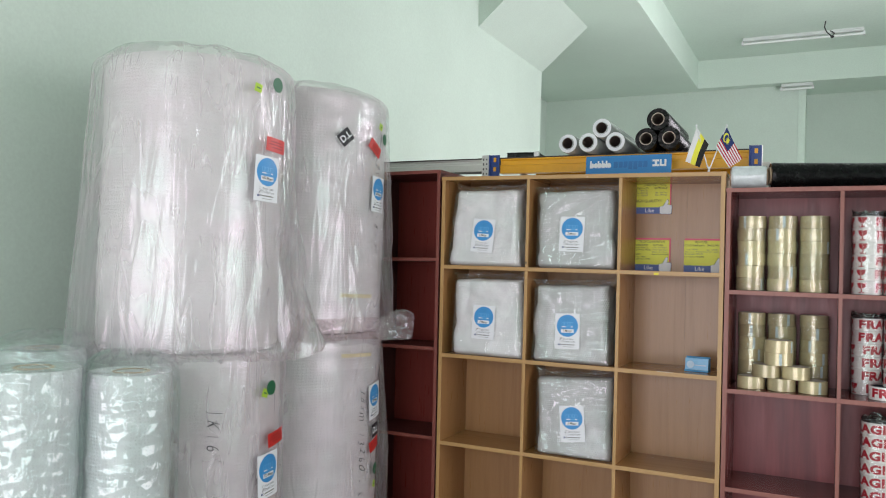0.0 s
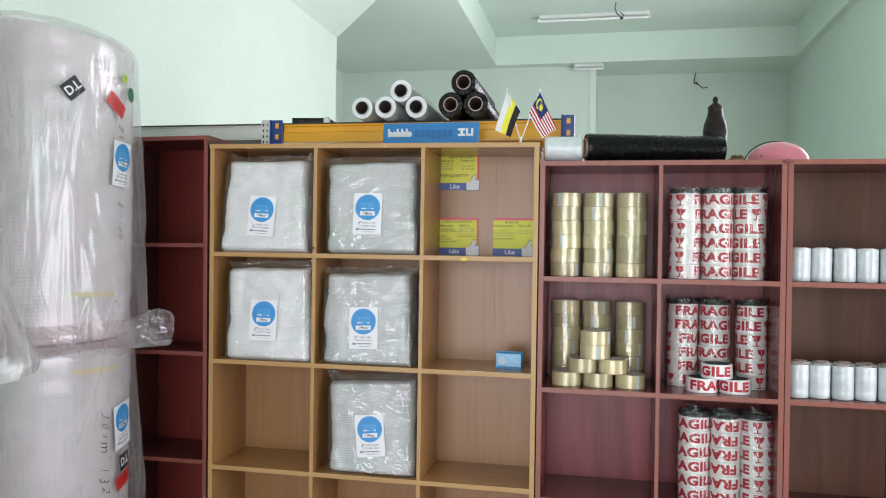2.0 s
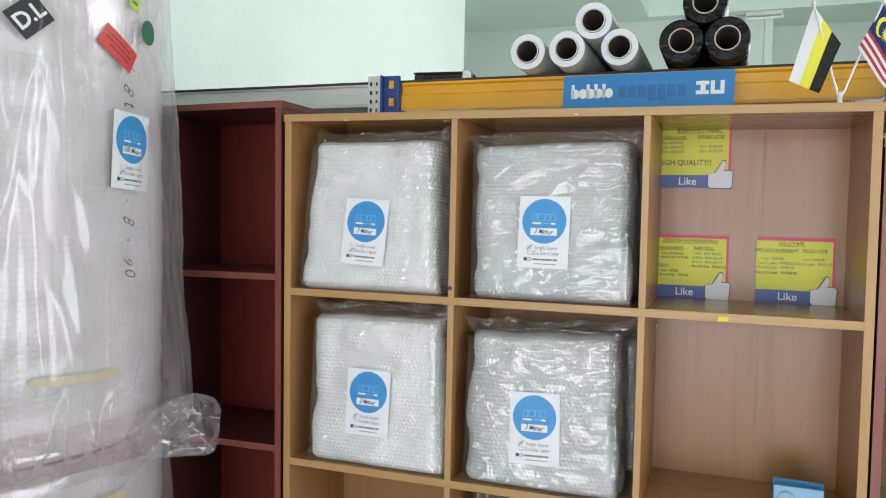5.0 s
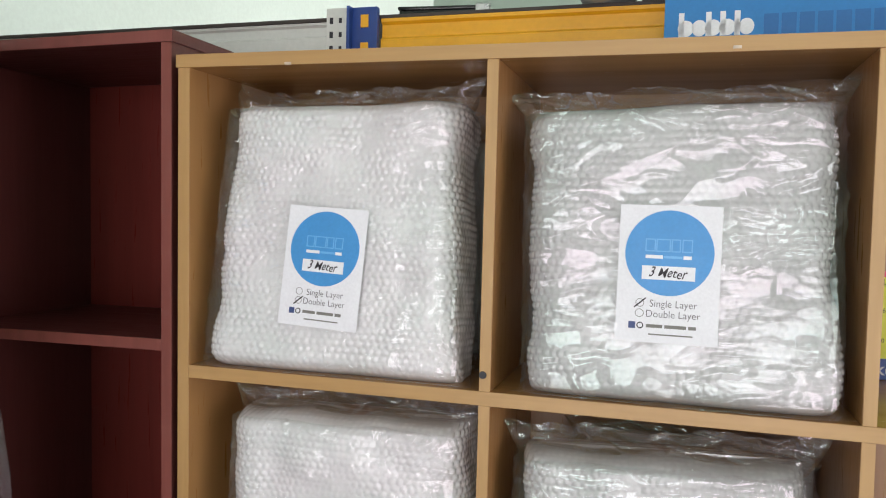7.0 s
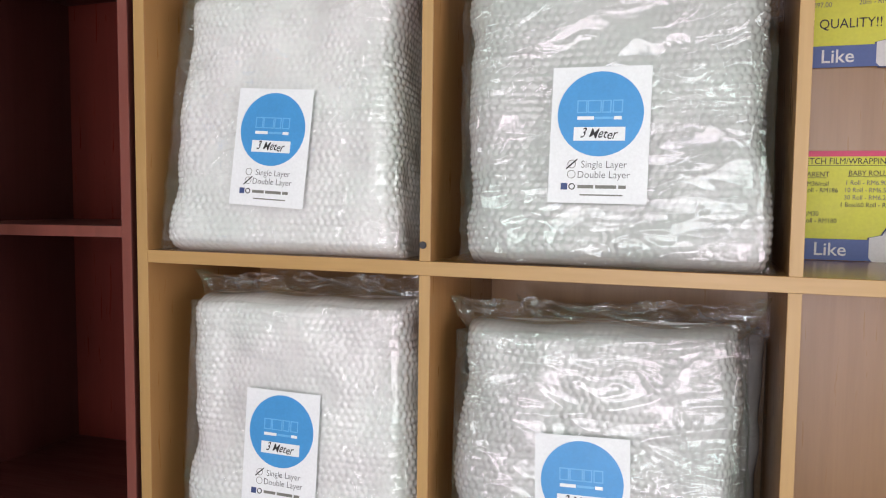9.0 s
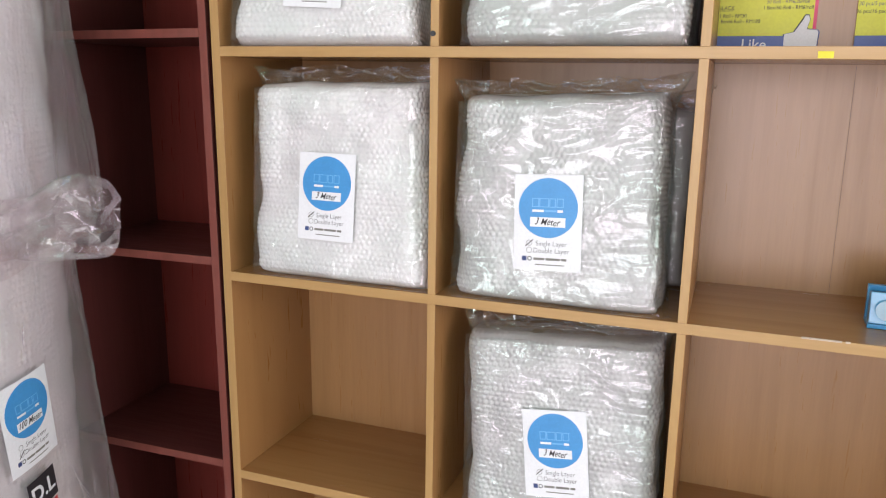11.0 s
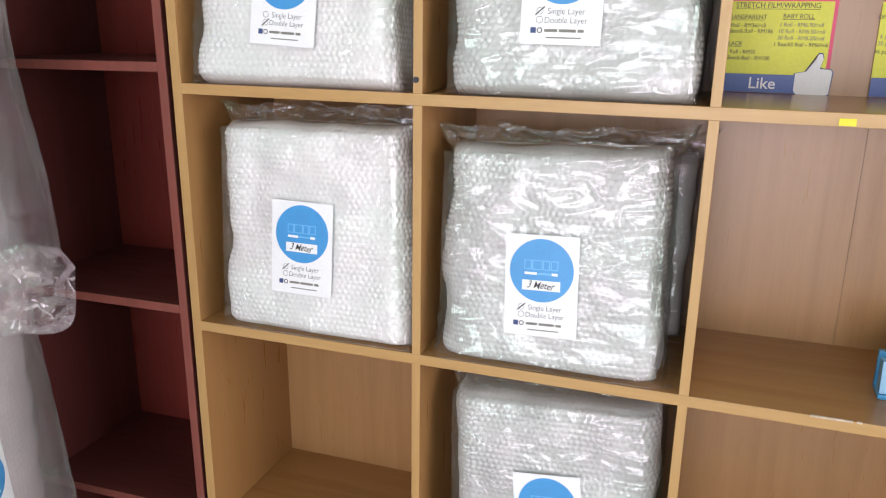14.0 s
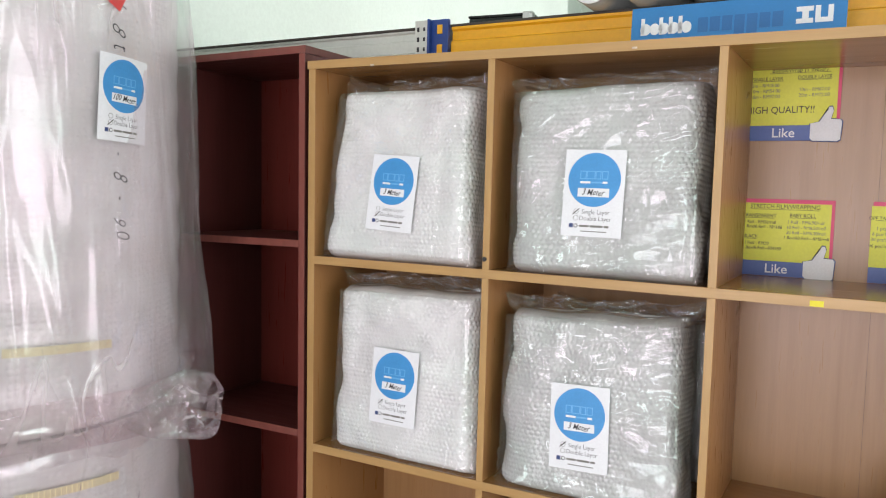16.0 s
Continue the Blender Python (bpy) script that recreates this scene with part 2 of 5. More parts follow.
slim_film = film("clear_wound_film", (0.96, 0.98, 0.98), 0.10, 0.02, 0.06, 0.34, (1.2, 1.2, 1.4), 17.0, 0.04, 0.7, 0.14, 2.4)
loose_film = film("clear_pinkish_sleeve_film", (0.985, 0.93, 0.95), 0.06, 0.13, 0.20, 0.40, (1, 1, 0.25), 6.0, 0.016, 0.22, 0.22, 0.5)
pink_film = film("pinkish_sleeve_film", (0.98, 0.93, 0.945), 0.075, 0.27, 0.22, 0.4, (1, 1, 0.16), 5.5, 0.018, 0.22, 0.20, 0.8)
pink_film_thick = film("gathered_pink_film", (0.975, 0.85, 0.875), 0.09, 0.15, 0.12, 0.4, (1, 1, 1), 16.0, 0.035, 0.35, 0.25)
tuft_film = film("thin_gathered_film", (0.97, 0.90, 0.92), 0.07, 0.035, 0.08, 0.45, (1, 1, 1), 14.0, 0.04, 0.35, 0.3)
# clear film tinted dark: the shade in the stack's hole, put into colour
shaded_top_film = film("shade_tinted_shrink_film", (0.10, 0.11, 0.115), 0.10, 0.30, 0.08, 0.45, (1, 1, 1), 26.0, 0.04, 0.6, 0.1, 1.0)
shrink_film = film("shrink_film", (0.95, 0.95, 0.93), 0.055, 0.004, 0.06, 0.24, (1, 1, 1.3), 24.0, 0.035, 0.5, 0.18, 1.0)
paper = varied("white_paper", (0.84, 0.86, 0.89), 0.55, 0.02, 20, 300)
sky_blue = varied("printed_blue", (0.045, 0.30, 0.66), 0.4, 0.04, 30, 300)
pale_blue = varied("printed_pale_blue", (0.13, 0.44, 0.78), 0.4, 0.03, 30, 300)
print_white = varied("printed_white", (0.82, 0.85, 0.88), 0.45, 0.02, 30, 300)
ink = varied("black_ink", (0.022, 0.022, 0.028), 0.5, 0.1, 40, 300)
faint_ink = varied("grey_pen_ink", (0.20, 0.20, 0.18), 0.6, 0.1, 40, 300)
red_sticker = varied("red_sticker", (0.62, 0.035, 0.03), 0.4, 0.06, 30, 300)
red_text = varied("dark_red_print", (0.30, 0.012, 0.014), 0.5, 0.06, 30, 300)
green_sticker = varied("green_sticker", (0.012, 0.13, 0.055), 0.45, 0.06, 30, 300)
lime_sticker = varied("lime_sticker", (0.42, 0.62, 0.05), 0.45, 0.06, 30, 300)
yellow_card = varied("neon_yellow_card", (0.80, 0.82, 0.09), 0.5, 0.03, 15, 250)
pink_card = varied("neon_pink_card", (0.83, 0.09, 0.21), 0.5, 0.03, 15, 250)
bar_blue = varied("printed_slate_blue", (0.085, 0.15, 0.42), 0.45, 0.04, 20, 250)
bar_navy = varied("printed_navy_outline", (0.04, 0.07, 0.20), 0.5, 0.04, 20, 250)
beam_yellow = varied("yellow_powder_coat", (0.80, 0.40, 0.014), 0.36, 0.05, 9, 120)
rack_blue = varied("blue_powder_coat", (0.015, 0.055, 0.24), 0.35, 0.08, 12, 120)
rack_grey = varied("light_grey_powder_coat", (0.66, 0.68, 0.64), 0.4, 0.05, 9, 120)
deck_board = varied("dark_deck_board", (0.05, 0.042, 0.035), 0.7, 0.2, 8, 120)
sign_blue = varied("blue_sign_face", (0.022, 0.22, 0.55), 0.35, 0.04, 9, 200)
sign_blue_dark = varied("deep_blue_print", (0.016, 0.15, 0.42), 0.4, 0.04, 9, 200)
stretch_clear = varied("wound_clear_stretch_film", (0.60, 0.66, 0.67), 0.2, 0.10, 34, 200, 0.3, 0.001, coat=0.5)
stretch_side = varied("stretch_film_roll_side", (0.36, 0.39, 0.37), 0.14, 0.12, 14, 120, coat=0.5)
stretch_black = varied("wound_black_stretch_film", (0.003, 0.0035, 0.0035), 0.26, 0.2, 14, 55, 0.7, 0.004, spec=0.2)
cardboard = varied("cardboard_core", (0.42, 0.30, 0.20), 0.85, 0.1, 30, 200, 0.4)
core_dark = varied("grey_core_bore", (0.16, 0.125, 0.10), 0.9, 0.15, 30, 200, 0.4)
tape_clear = varied("clear_packing_tape", (0.57, 0.495, 0.29), 0.22, 0.10, 18, 140, 0.05, metal=0.18, coat=0.6)
# core colour darkened to carry the shade inside the printed rolls
shaded_core = varied("shaded_blue_grey_core", (0.055, 0.065, 0.075), 0.5, 0.15, 30, 200, 0.3)
tape_core = varied("tape_core_card", (0.50, 0.42, 0.36), 0.8, 0.1, 30, 200, 0.3)
tape_white = varied("white_printed_tape", (0.80, 0.79, 0.77), 0.28, 0.04, 20, 200, coat=0.3)
tape_red = varied("red_tape_print", (0.43, 0.010, 0.026), 0.32, 0.08, 30, 200)
tape_dash = varied("dotted_tape_end", (0.62, 0.72, 0.72), 0.4, 0.05, 90, 300)
dots = tape_dash.node_tree.nodes.new("ShaderNodeTexChecker")
dots.inputs["Scale"].default_value = 360.0
dots.inputs["Color1"].default_value, dots.inputs["Color2"].default_value = (0.74, 0.80, 0.80, 1), (0.22, 0.36, 0.38, 1)
tape_dash.node_tree.links.new(coords(tape_dash, (1, 1, 1)), dots.inputs["Vector"])
tape_dash.node_tree.links.new(dots.outputs["Color"], tape_dash.node_tree.nodes["Principled BSDF"].inputs["Base Color"])
flag_red, flag_white = varied("flag_red", (0.50, 0.03, 0.06), 0.8, 0.06, 30, 500), varied("flag_white", (0.78, 0.78, 0.78), 0.8, 0.04, 30, 500)
flag_blue, flag_yellow = varied("flag_blue", (0.012, 0.03, 0.14), 0.8, 0.08, 30, 500), varied("flag_yellow", (0.80, 0.76, 0.07), 0.8, 0.05, 30, 500)
flag_black = varied("flag_black", (0.012, 0.012, 0.012), 0.8, 0.1, 30, 500)
clear_plastic = varied("white_plastic", (0.70, 0.72, 0.72), 0.25, 0.04, 30, 200)
carved = varied("dark_carved_wood", (0.013, 0.0075, 0.0065), 0.45, 0.5, 60, 160, 0.8, 0.003, spec=0.25)
gold_rope = varied("old_gold_braid", (0.16, 0.10, 0.035), 0.5, 0.4, 90, 300, 0.5)
pink_shell = varied("pink_vinyl", (0.62, 0.19, 0.25), 0.38, 0.06, 9, 200)
black_plastic = varied("glossy_black_plastic", (0.014, 0.018, 0.017), 0.14, 0.2, 20, 200)
silver = varied("worn_silver_metal", (0.50, 0.51, 0.50), 0.3, 0.1, 20, 200, metal=0.9)
lamp_white = varied("lamp_housing_white", (0.66, 0.70, 0.68), 0.45, 0.04, 9, 200)
tube_glass = varied("unlit_tube", (0.78, 0.82, 0.80), 0.2, 0.02, 9, 200)
wire_dark = varied("dark_wire", (0.03, 0.03, 0.03), 0.6, 0.1, 40, 300)
pale_tape = varied("pale_yellow_tape", (0.78, 0.70, 0.44), 0.5, 0.05, 30, 200)
yellow_tape = varied("yellow_tape_scrap", (0.80, 0.70, 0.03), 0.5, 0.05, 40, 300)
box_blue = varied("light_blue_plastic", (0.05, 0.30, 0.60), 0.22, 0.06, 20, 200)
box_face = varied("pale_blue_plastic", (0.13, 0.42, 0.68), 0.15, 0.06, 20, 200)
chip_core = varied("pale_chipboard", (0.62, 0.52, 0.42), 0.8, 0.2, 90, 300)


def toned(m, lo, hi):
    """Lets each piece of a kind differ a little in tone."""
    n, l, b = nodes_of(m)
    info, mr = n.new("ShaderNodeObjectInfo"), n.new("ShaderNodeMapRange")
    mr.inputs["To Min"].default_value, mr.inputs["To Max"].default_value = lo, hi
    l.new(info.outputs["Random"], mr.inputs["Value"])
    old = b.inputs["Base Color"].links[0].from_socket
    l.new(mul(m, old, mr.outputs["Result"]), b.inputs["Base Color"])


toned(tape_clear, 0.78, 1.15)
toned(tape_white, 0.9, 1.05)
toned(stretch_clear, 0.88, 1.05)

pale_print = varied("pale_blue_white_print", (0.38, 0.58, 0.72), 0.3, 0.05, 20, 200)

# ---- building helpers ----
def mesh_of(name, bm, mat, smooth=False):
    me = bpy.data.meshes.new(name)
    bm.normal_update()
    bm.to_mesh(me)
    bm.free()
    if mat:
        me.materials.append(mat)
    if smooth:
        for p in me.polygons:
            p.use_smooth = True
        me.set_sharp_from_angle(angle=radians(48))
    return me


def part(name, shape, mat, parent, label="", smooth=False):
    me = mesh_of(name, shape, mat, smooth) if isinstance(shape, bmesh.types.BMesh) else shape
    ob = new(name, me)
    ob.parent = parent
    return tagged(ob, label)


def thing(name, label, category, m=None, group=""):
    ob = new(name)
    ob.empty_display_size = 0.05
    ob.matrix_basis = m if m is not None else Matrix()
    return tagged(ob, label, category, group)


def box(x0, x1, y0, y1, z0, z1, bevel=0.0, bm=None):
    bm2 = bmesh.new()
    bmesh.ops.create_cube(bm2, size=1)
    for v in bm2.verts:
        v.co = Vector((x0 if v.co.x < 0 else x1, y0 if v.co.y < 0 else y1, z0 if v.co.z < 0 else z1))
    if bevel:
        bmesh.ops.bevel(bm2, geom=bm2.edges[:], offset=bevel, segments=2, affect="EDGES", profile=0.6)
    if bm is None:
        return bm2
    return join(bm, bm2)


def join(bm, other):
    me = bpy.data.meshes.new("join")
    other.to_mesh(me)
    other.free()
    bm.from_mesh(me)
    bpy.data.meshes.remove(me)
    return bm


def moved(bm, m):
    bmesh.ops.transform(bm, matrix=m, verts=bm.verts[:])
    return bm


def lathe(profile, seg=32, closed=False):
    """Turns (radius, height) pairs about z."""
    bm = bmesh.new()
    rings = []
    for r, z in profile:
        rings.append([bm.verts.new((r * math.cos(2 * math.pi * k / seg), r * math.sin(2 * math.pi * k / seg), z)) for k in range(seg)])
    pairs = list(zip(rings, rings[1:])) + ([(rings[-1], rings[0])] if closed else [])
    for a, b in pairs:
        for k in range(seg):
            bm.faces.new((a[k], a[(k + 1) % seg], b[(k + 1) % seg], b[k]))
    if not closed:
        if profile[0][0] > 1e-6:
            bm.faces.new(rings[0][::-1])
        if profile[-1][0] > 1e-6:
            bm.faces.new(rings[-1])
    bmesh.ops.remove_doubles(bm, verts=bm.verts[:], dist=1e-6)
    return bm


def sheet(nu, nv, f, wrap=False):
    """A surface f(u, v) over the unit square."""
    cols = nu if wrap else nu + 1
    verts = [tuple(f(i / nu, j / nv)) for j in range(nv + 1) for i in range(cols)]
    faces = []
    for j in range(nv):
        for i in range(nu):
            a, b = i, (i + 1) % cols
            faces.append((j * cols + a, j * cols + b, (j + 1) * cols + b, (j + 1) * cols + a))
    bm = bmesh.new()
    vs = [bm.verts.new(p) for p in verts]
    for q in faces:
        bm.faces.new([vs[k] for k in q])
    return bm


def tube(points, radius, seg=6):
    bm = bmesh.new()
    pts = [Vector(p) for p in points]
    rings = []
    for i, p in enumerate(pts):
        d = (pts[min(i + 1, len(pts) - 1)] - pts[max(i - 1, 0)]).normalized()
        side = d.orthogonal().normalized() if i == 0 else (side - d * side.dot(d)).normalized()
        up = d.cross(side)
        rings.append([bm.verts.new(p + radius * (math.cos(2 * math.pi * k / seg) * side + math.sin(2 * math.pi * k / seg) * up)) for k in range(seg)])
    for a, b in zip(rings, rings[1:]):
        for k in range(seg):
            bm.faces.new((a[k], a[(k + 1) % seg], b[(k + 1) % seg], b[k]))
    bm.faces.new(rings[0][::-1])
    bm.faces.new(rings[-1])
    return bm


TEXTS = {}


def lettering(text, size, bold=0.0, squeeze=1.0, spacing=1.0):
    """Flat letters in the xz plane, centred, facing -y."""
    key = (text, size, bold, squeeze, spacing)
    if key not in TEXTS:
        cu = bpy.data.curves.new("letters", "FONT")
        cu.body, cu.size, cu.offset, cu.space_character = text, size, bold, spacing
        cu.align_x, cu.align_y, cu.resolution_u = "CENTER", "CENTER", 3
        ob = new("letters", cu)
        dg = bpy.context.evaluated_depsgraph_get()
        me = bpy.data.meshes.new_from_object(ob.evaluated_get(dg))
        TEXTS[key] = ([tuple(v.co) for v in me.vertices], [tuple(p.vertices) for p in me.polygons])
        bpy.data.objects.remove(ob)
        bpy.data.curves.remove(cu)
        bpy.data.meshes.remove(me)
    vs, fs = TEXTS[key]
    bm = bmesh.new()
    made = [bm.verts.new((x * squeeze, 0, y)) for x, y, _ in vs]
    for f in fs:
        try:
            bm.faces.new([made[k] for k in f])
        except ValueError:
            pass
    return bm


def flat_disc(r, seg=40, rings=6):
    bm = bmesh.new()
    c = bm.verts.new((0, 0, 0))
    prev = None
    for q in range(1, rings + 1):
        ring = [bm.verts.new((r * q / rings * math.cos(2 * math.pi * k / seg), 0, r * q / rings * math.sin(2 * math.pi * k / seg))) for k in range(seg)]
        for k in range(seg):
            if prev is None:
                bm.faces.new((c, ring[k], ring[(k + 1) % seg]))
            else:
                bm.faces.new((prev[k], ring[k], ring[(k + 1) % seg], prev[(k + 1) % seg]))
        prev = ring
    return bm


def flat_ring(r0, r1, seg=28):
    return sheet(seg, 1, lambda u, v: ((r0 + (r1 - r0) * v) * math.cos(2 * math.pi * u), 0, (r0 + (r1 - r0) * v) * math.sin(2 * math.pi * u)), True)


def flat_rect(x0, x1, z0, z1, n=10):
    return sheet(n, 2, lambda u, v: (x0 + (x1 - x0) * u, 0, z0 + (z1 - z0) * v))


def solid(bm, depth):
    """Gives a flat drawing in the xz plane a thickness towards +y."""
    r = bmesh.ops.extrude_face_region(bm, geom=bm.faces[:])
    for g in r["geom"]:
        if isinstance(g, bmesh.types.BMVert):
            g.co.y += depth
    bmesh.ops.recalc_face_normals(bm, faces=bm.faces[:])
    return bm


def shifted(bm, x, y, z, turn=0.0):
    return moved(bm, Matrix.Translation((x, y, z)) @ Matrix.Rotation(radians(turn), 4, "Y"))


def bent(bm, fmap):
    if fmap:
        for v in bm.verts:
            v.co = Vector(fmap(v.co.x, v.co.y, v.co.z))
    return bm


def around(radius, angle, height, turn=0.0):
    """Maps a flat drawing onto an upright cylinder about z, at an angle from -y towards +x."""
    c, s = math.cos(radians(turn)), math.sin(radians(turn))

    def f(x, y, z):
        x, z = x * c + z * s, -x * s + z * c
        a, r = radians(angle) + x / radius, radius - y
        return (r * math.sin(a), -r * math.cos(a), height + z)
    return f

# ---- the room ----
H, HC = 3.716, 4.05
XL, XR, YF, YB = -0.95, 3.45, -5.0, 6.86
YR, XB, YE, XP = 7.45, -1.907, 3.90, 1.145


def setting(name, bm, mat, label, category):
    return tagged(new(name, mesh_of(name, bm, mat)), label, category, kind="structure")


setting("floor", box(XB - 0.2, XR + 0.2, YF, YR + 0.2, -0.15, -0.004), concrete, "grey concrete slab under the floor tiles", "floor")
setting("wall_left", box(XB - 0.2, XL, YF - 0.2, YE, 0, H), mint, "mint green painted plaster wall beside the tall rolls", "wall")
setting("wall_left_rear", box(XB - 0.2, XB, YE, YR + 0.2, 0, H), mint, "mint green painted wall of the rear bay", "wall")
setting("wall_far", box(XB, XP, YB, YR + 0.2, 0, H), mint, "mint green painted far wall", "wall")
setting("wall_recess", box(XP, XR, YR, YR + 0.2, 0, H), mint, "mint green painted recessed far wall", "wall")
# right wall with openings added, unseen, beside the shop floor and beyond the bookcases
right = box(XR, XR + 0.2, YF - 0.2, -1.9, 0, H)
box(XR, XR + 0.2, -0.2, 1.85, 0, H, bm=right)
box(XR, XR + 0.2, 3.85, YR + 0.2, 0, H, bm=right)
for y0, y1, z0, z1 in ((-1.9, -0.2, 0.65, 2.45), (1.85, 3.85, 0.9, 3.2)):
    box(XR, XR + 0.2, y0, y1, 0, z0, bm=right)
    box(XR, XR + 0.2, y0, y1, z1, H, bm=right)
setting("wall_right", right, mint, "mint green painted wall with two openings added for daylight", "wall")
front = box(XL, -0.62, YF - 0.2, YF, 0, H)
box(2.35, XR, YF - 0.2, YF, 0, H, bm=front)
box(-0.62, 2.35, YF - 0.2, YF, 2.7, H, bm=front)
setting("wall_front", front, mint, "mint green wall round the open shop front", "wall")

# slab with a raised bay in it
CX0, CX1, CY0, CY1 = 0.045, 3.38, 3.335, 6.70
ceil = box(XB - 0.2, XR + 0.2, YF - 0.2, CY0, H, HC)
box(XB - 0.2, CX0, CY0, CY1, H, HC, bm=ceil)
box(CX1, XR + 0.2, CY0, CY1, H, HC, bm=ceil)
box(XB - 0.2, XR + 0.2, CY1, YR + 0.2, H, HC, bm=ceil)
box(XB - 0.2, XR + 0.2, YF - 0.2, YR + 0.2, HC, HC + 0.15, bm=ceil)
setting("ceiling", ceil, white_paint, "pale green painted ceiling with a raised bay between beams", "ceiling")

# sloping soffit at the head of the left wall
haunch = bmesh.new()
for y in (2.42, YE):
    for x, z in ((XL, 3.338), (-0.52, H), (XL, H)):
        haunch.verts.new((x, y, z))
haunch.verts.ensure_lookup_table()
for f in ((0, 1, 2), (3, 5, 4), (0, 3, 4, 1), (1, 4, 5, 2), (2, 5, 3, 0)):
    haunch.faces.new([haunch.verts[k] for k in f])
bmesh.ops.recalc_face_normals(haunch, faces=haunch.faces[:])
setting("trim_soffit", haunch, mint, "mint green sloping soffit under the ceiling", "soffit")
setting("trim_pilaster", box(XP, XP + 0.075, YB - 0.01, YR, 0, H), white_paint, "pale corner strip beside the recess", "trim")
setting("ground", box(-60, 60, -60, YF - 0.2, -0.2, -0.02), concrete, "pale concrete forecourt outside the shop", "ground")

# floor tiles
tile_me = mesh_of("tile", box(0.002, 0.598, 0.002, 0.598, -0.004, 0.004, 0.002), tile)
floor = bpy.data.objects["floor"]
for i in range(7):
    for j in range(13):
        x, y = XL + 0.6 * i, YF + 0.6 * j
        if x + 0.6 <= XR + 0.15 and y < 2.8:
            part("tile", tile_me, None, floor).location = (x, y, 0.0)


def strip_light(x0, x1, y, z, w, label):
    """Surface-mounted fluorescent batten, not lit."""
    t = thing("ceiling_light", label, "light fitting", pose((x0 + x1) / 2, y, z))
    h = (x1 - x0) / 2
    part("housing", box(-h, h, -w / 2, w / 2, -0.035, 0, 0.004), lamp_white, t)
    for s in (-1, 1):
        part("tube_holder", box(s * h - 0.012, s * h + 0.012, -0.018, 0.018, -0.075, -0.035, 0.003), clear_plastic, t)
    part("tube", moved(lathe([(0.0, -h + 0.012), (0.014, -h + 0.012), (0.014, h - 0.012), (0.0, h - 0.012)], 12), Matrix.Translation((0, 0, -0.06)) @ Matrix.Rotation(radians(90), 4, "Y")), tube_glass, t, "unlit white glass tube", True)
    return t


strip_light(0.615, 1.77, 5.93, HC, 0.06, "white fluorescent batten, unlit, on the raised ceiling")
strip_light(0.965, 1.295, 6.78, H, 0.05, "short white fluorescent batten on the rear beam")


def loose_wire(name, pts, label):
    t = thing(name, label, "wire", pose(*pts[0]))
    p = [Vector(q) - Vector(pts[0]) for q in pts]
    part("cable", tube(p, 0.006), wire_dark, t, smooth=True)
    part("knot", moved(lathe([(0, -0.018), (0.016, -0.006), (0.016, 0.008), (0, 0.018)], 8), Matrix.Translation(p[len(p) // 2])), wire_dark, t, smooth=True)
    return t


loose_wire("hanging_wire", [(1.42, 5.58, HC), (1.41, 5.58, 3.99), (1.43, 5.58, 3.94), (1.48, 5.59, 3.89), (1.50, 5.58, 3.92), (1.46, 5.58, 3.95)], "dark loose wires hanging from the raised ceiling")
loose_wire("hanging_wire", [(2.40, 7.41, H), (2.39, 7.41, 3.66), (2.38, 7.39, 3.58), (2.41, 7.39, 3.58), (2.46, 7.39, 3.54), (2.48, 7.39, 3.52), (2.54, 7.39, 3.53)], "dark loose wire hanging by the recessed wall")

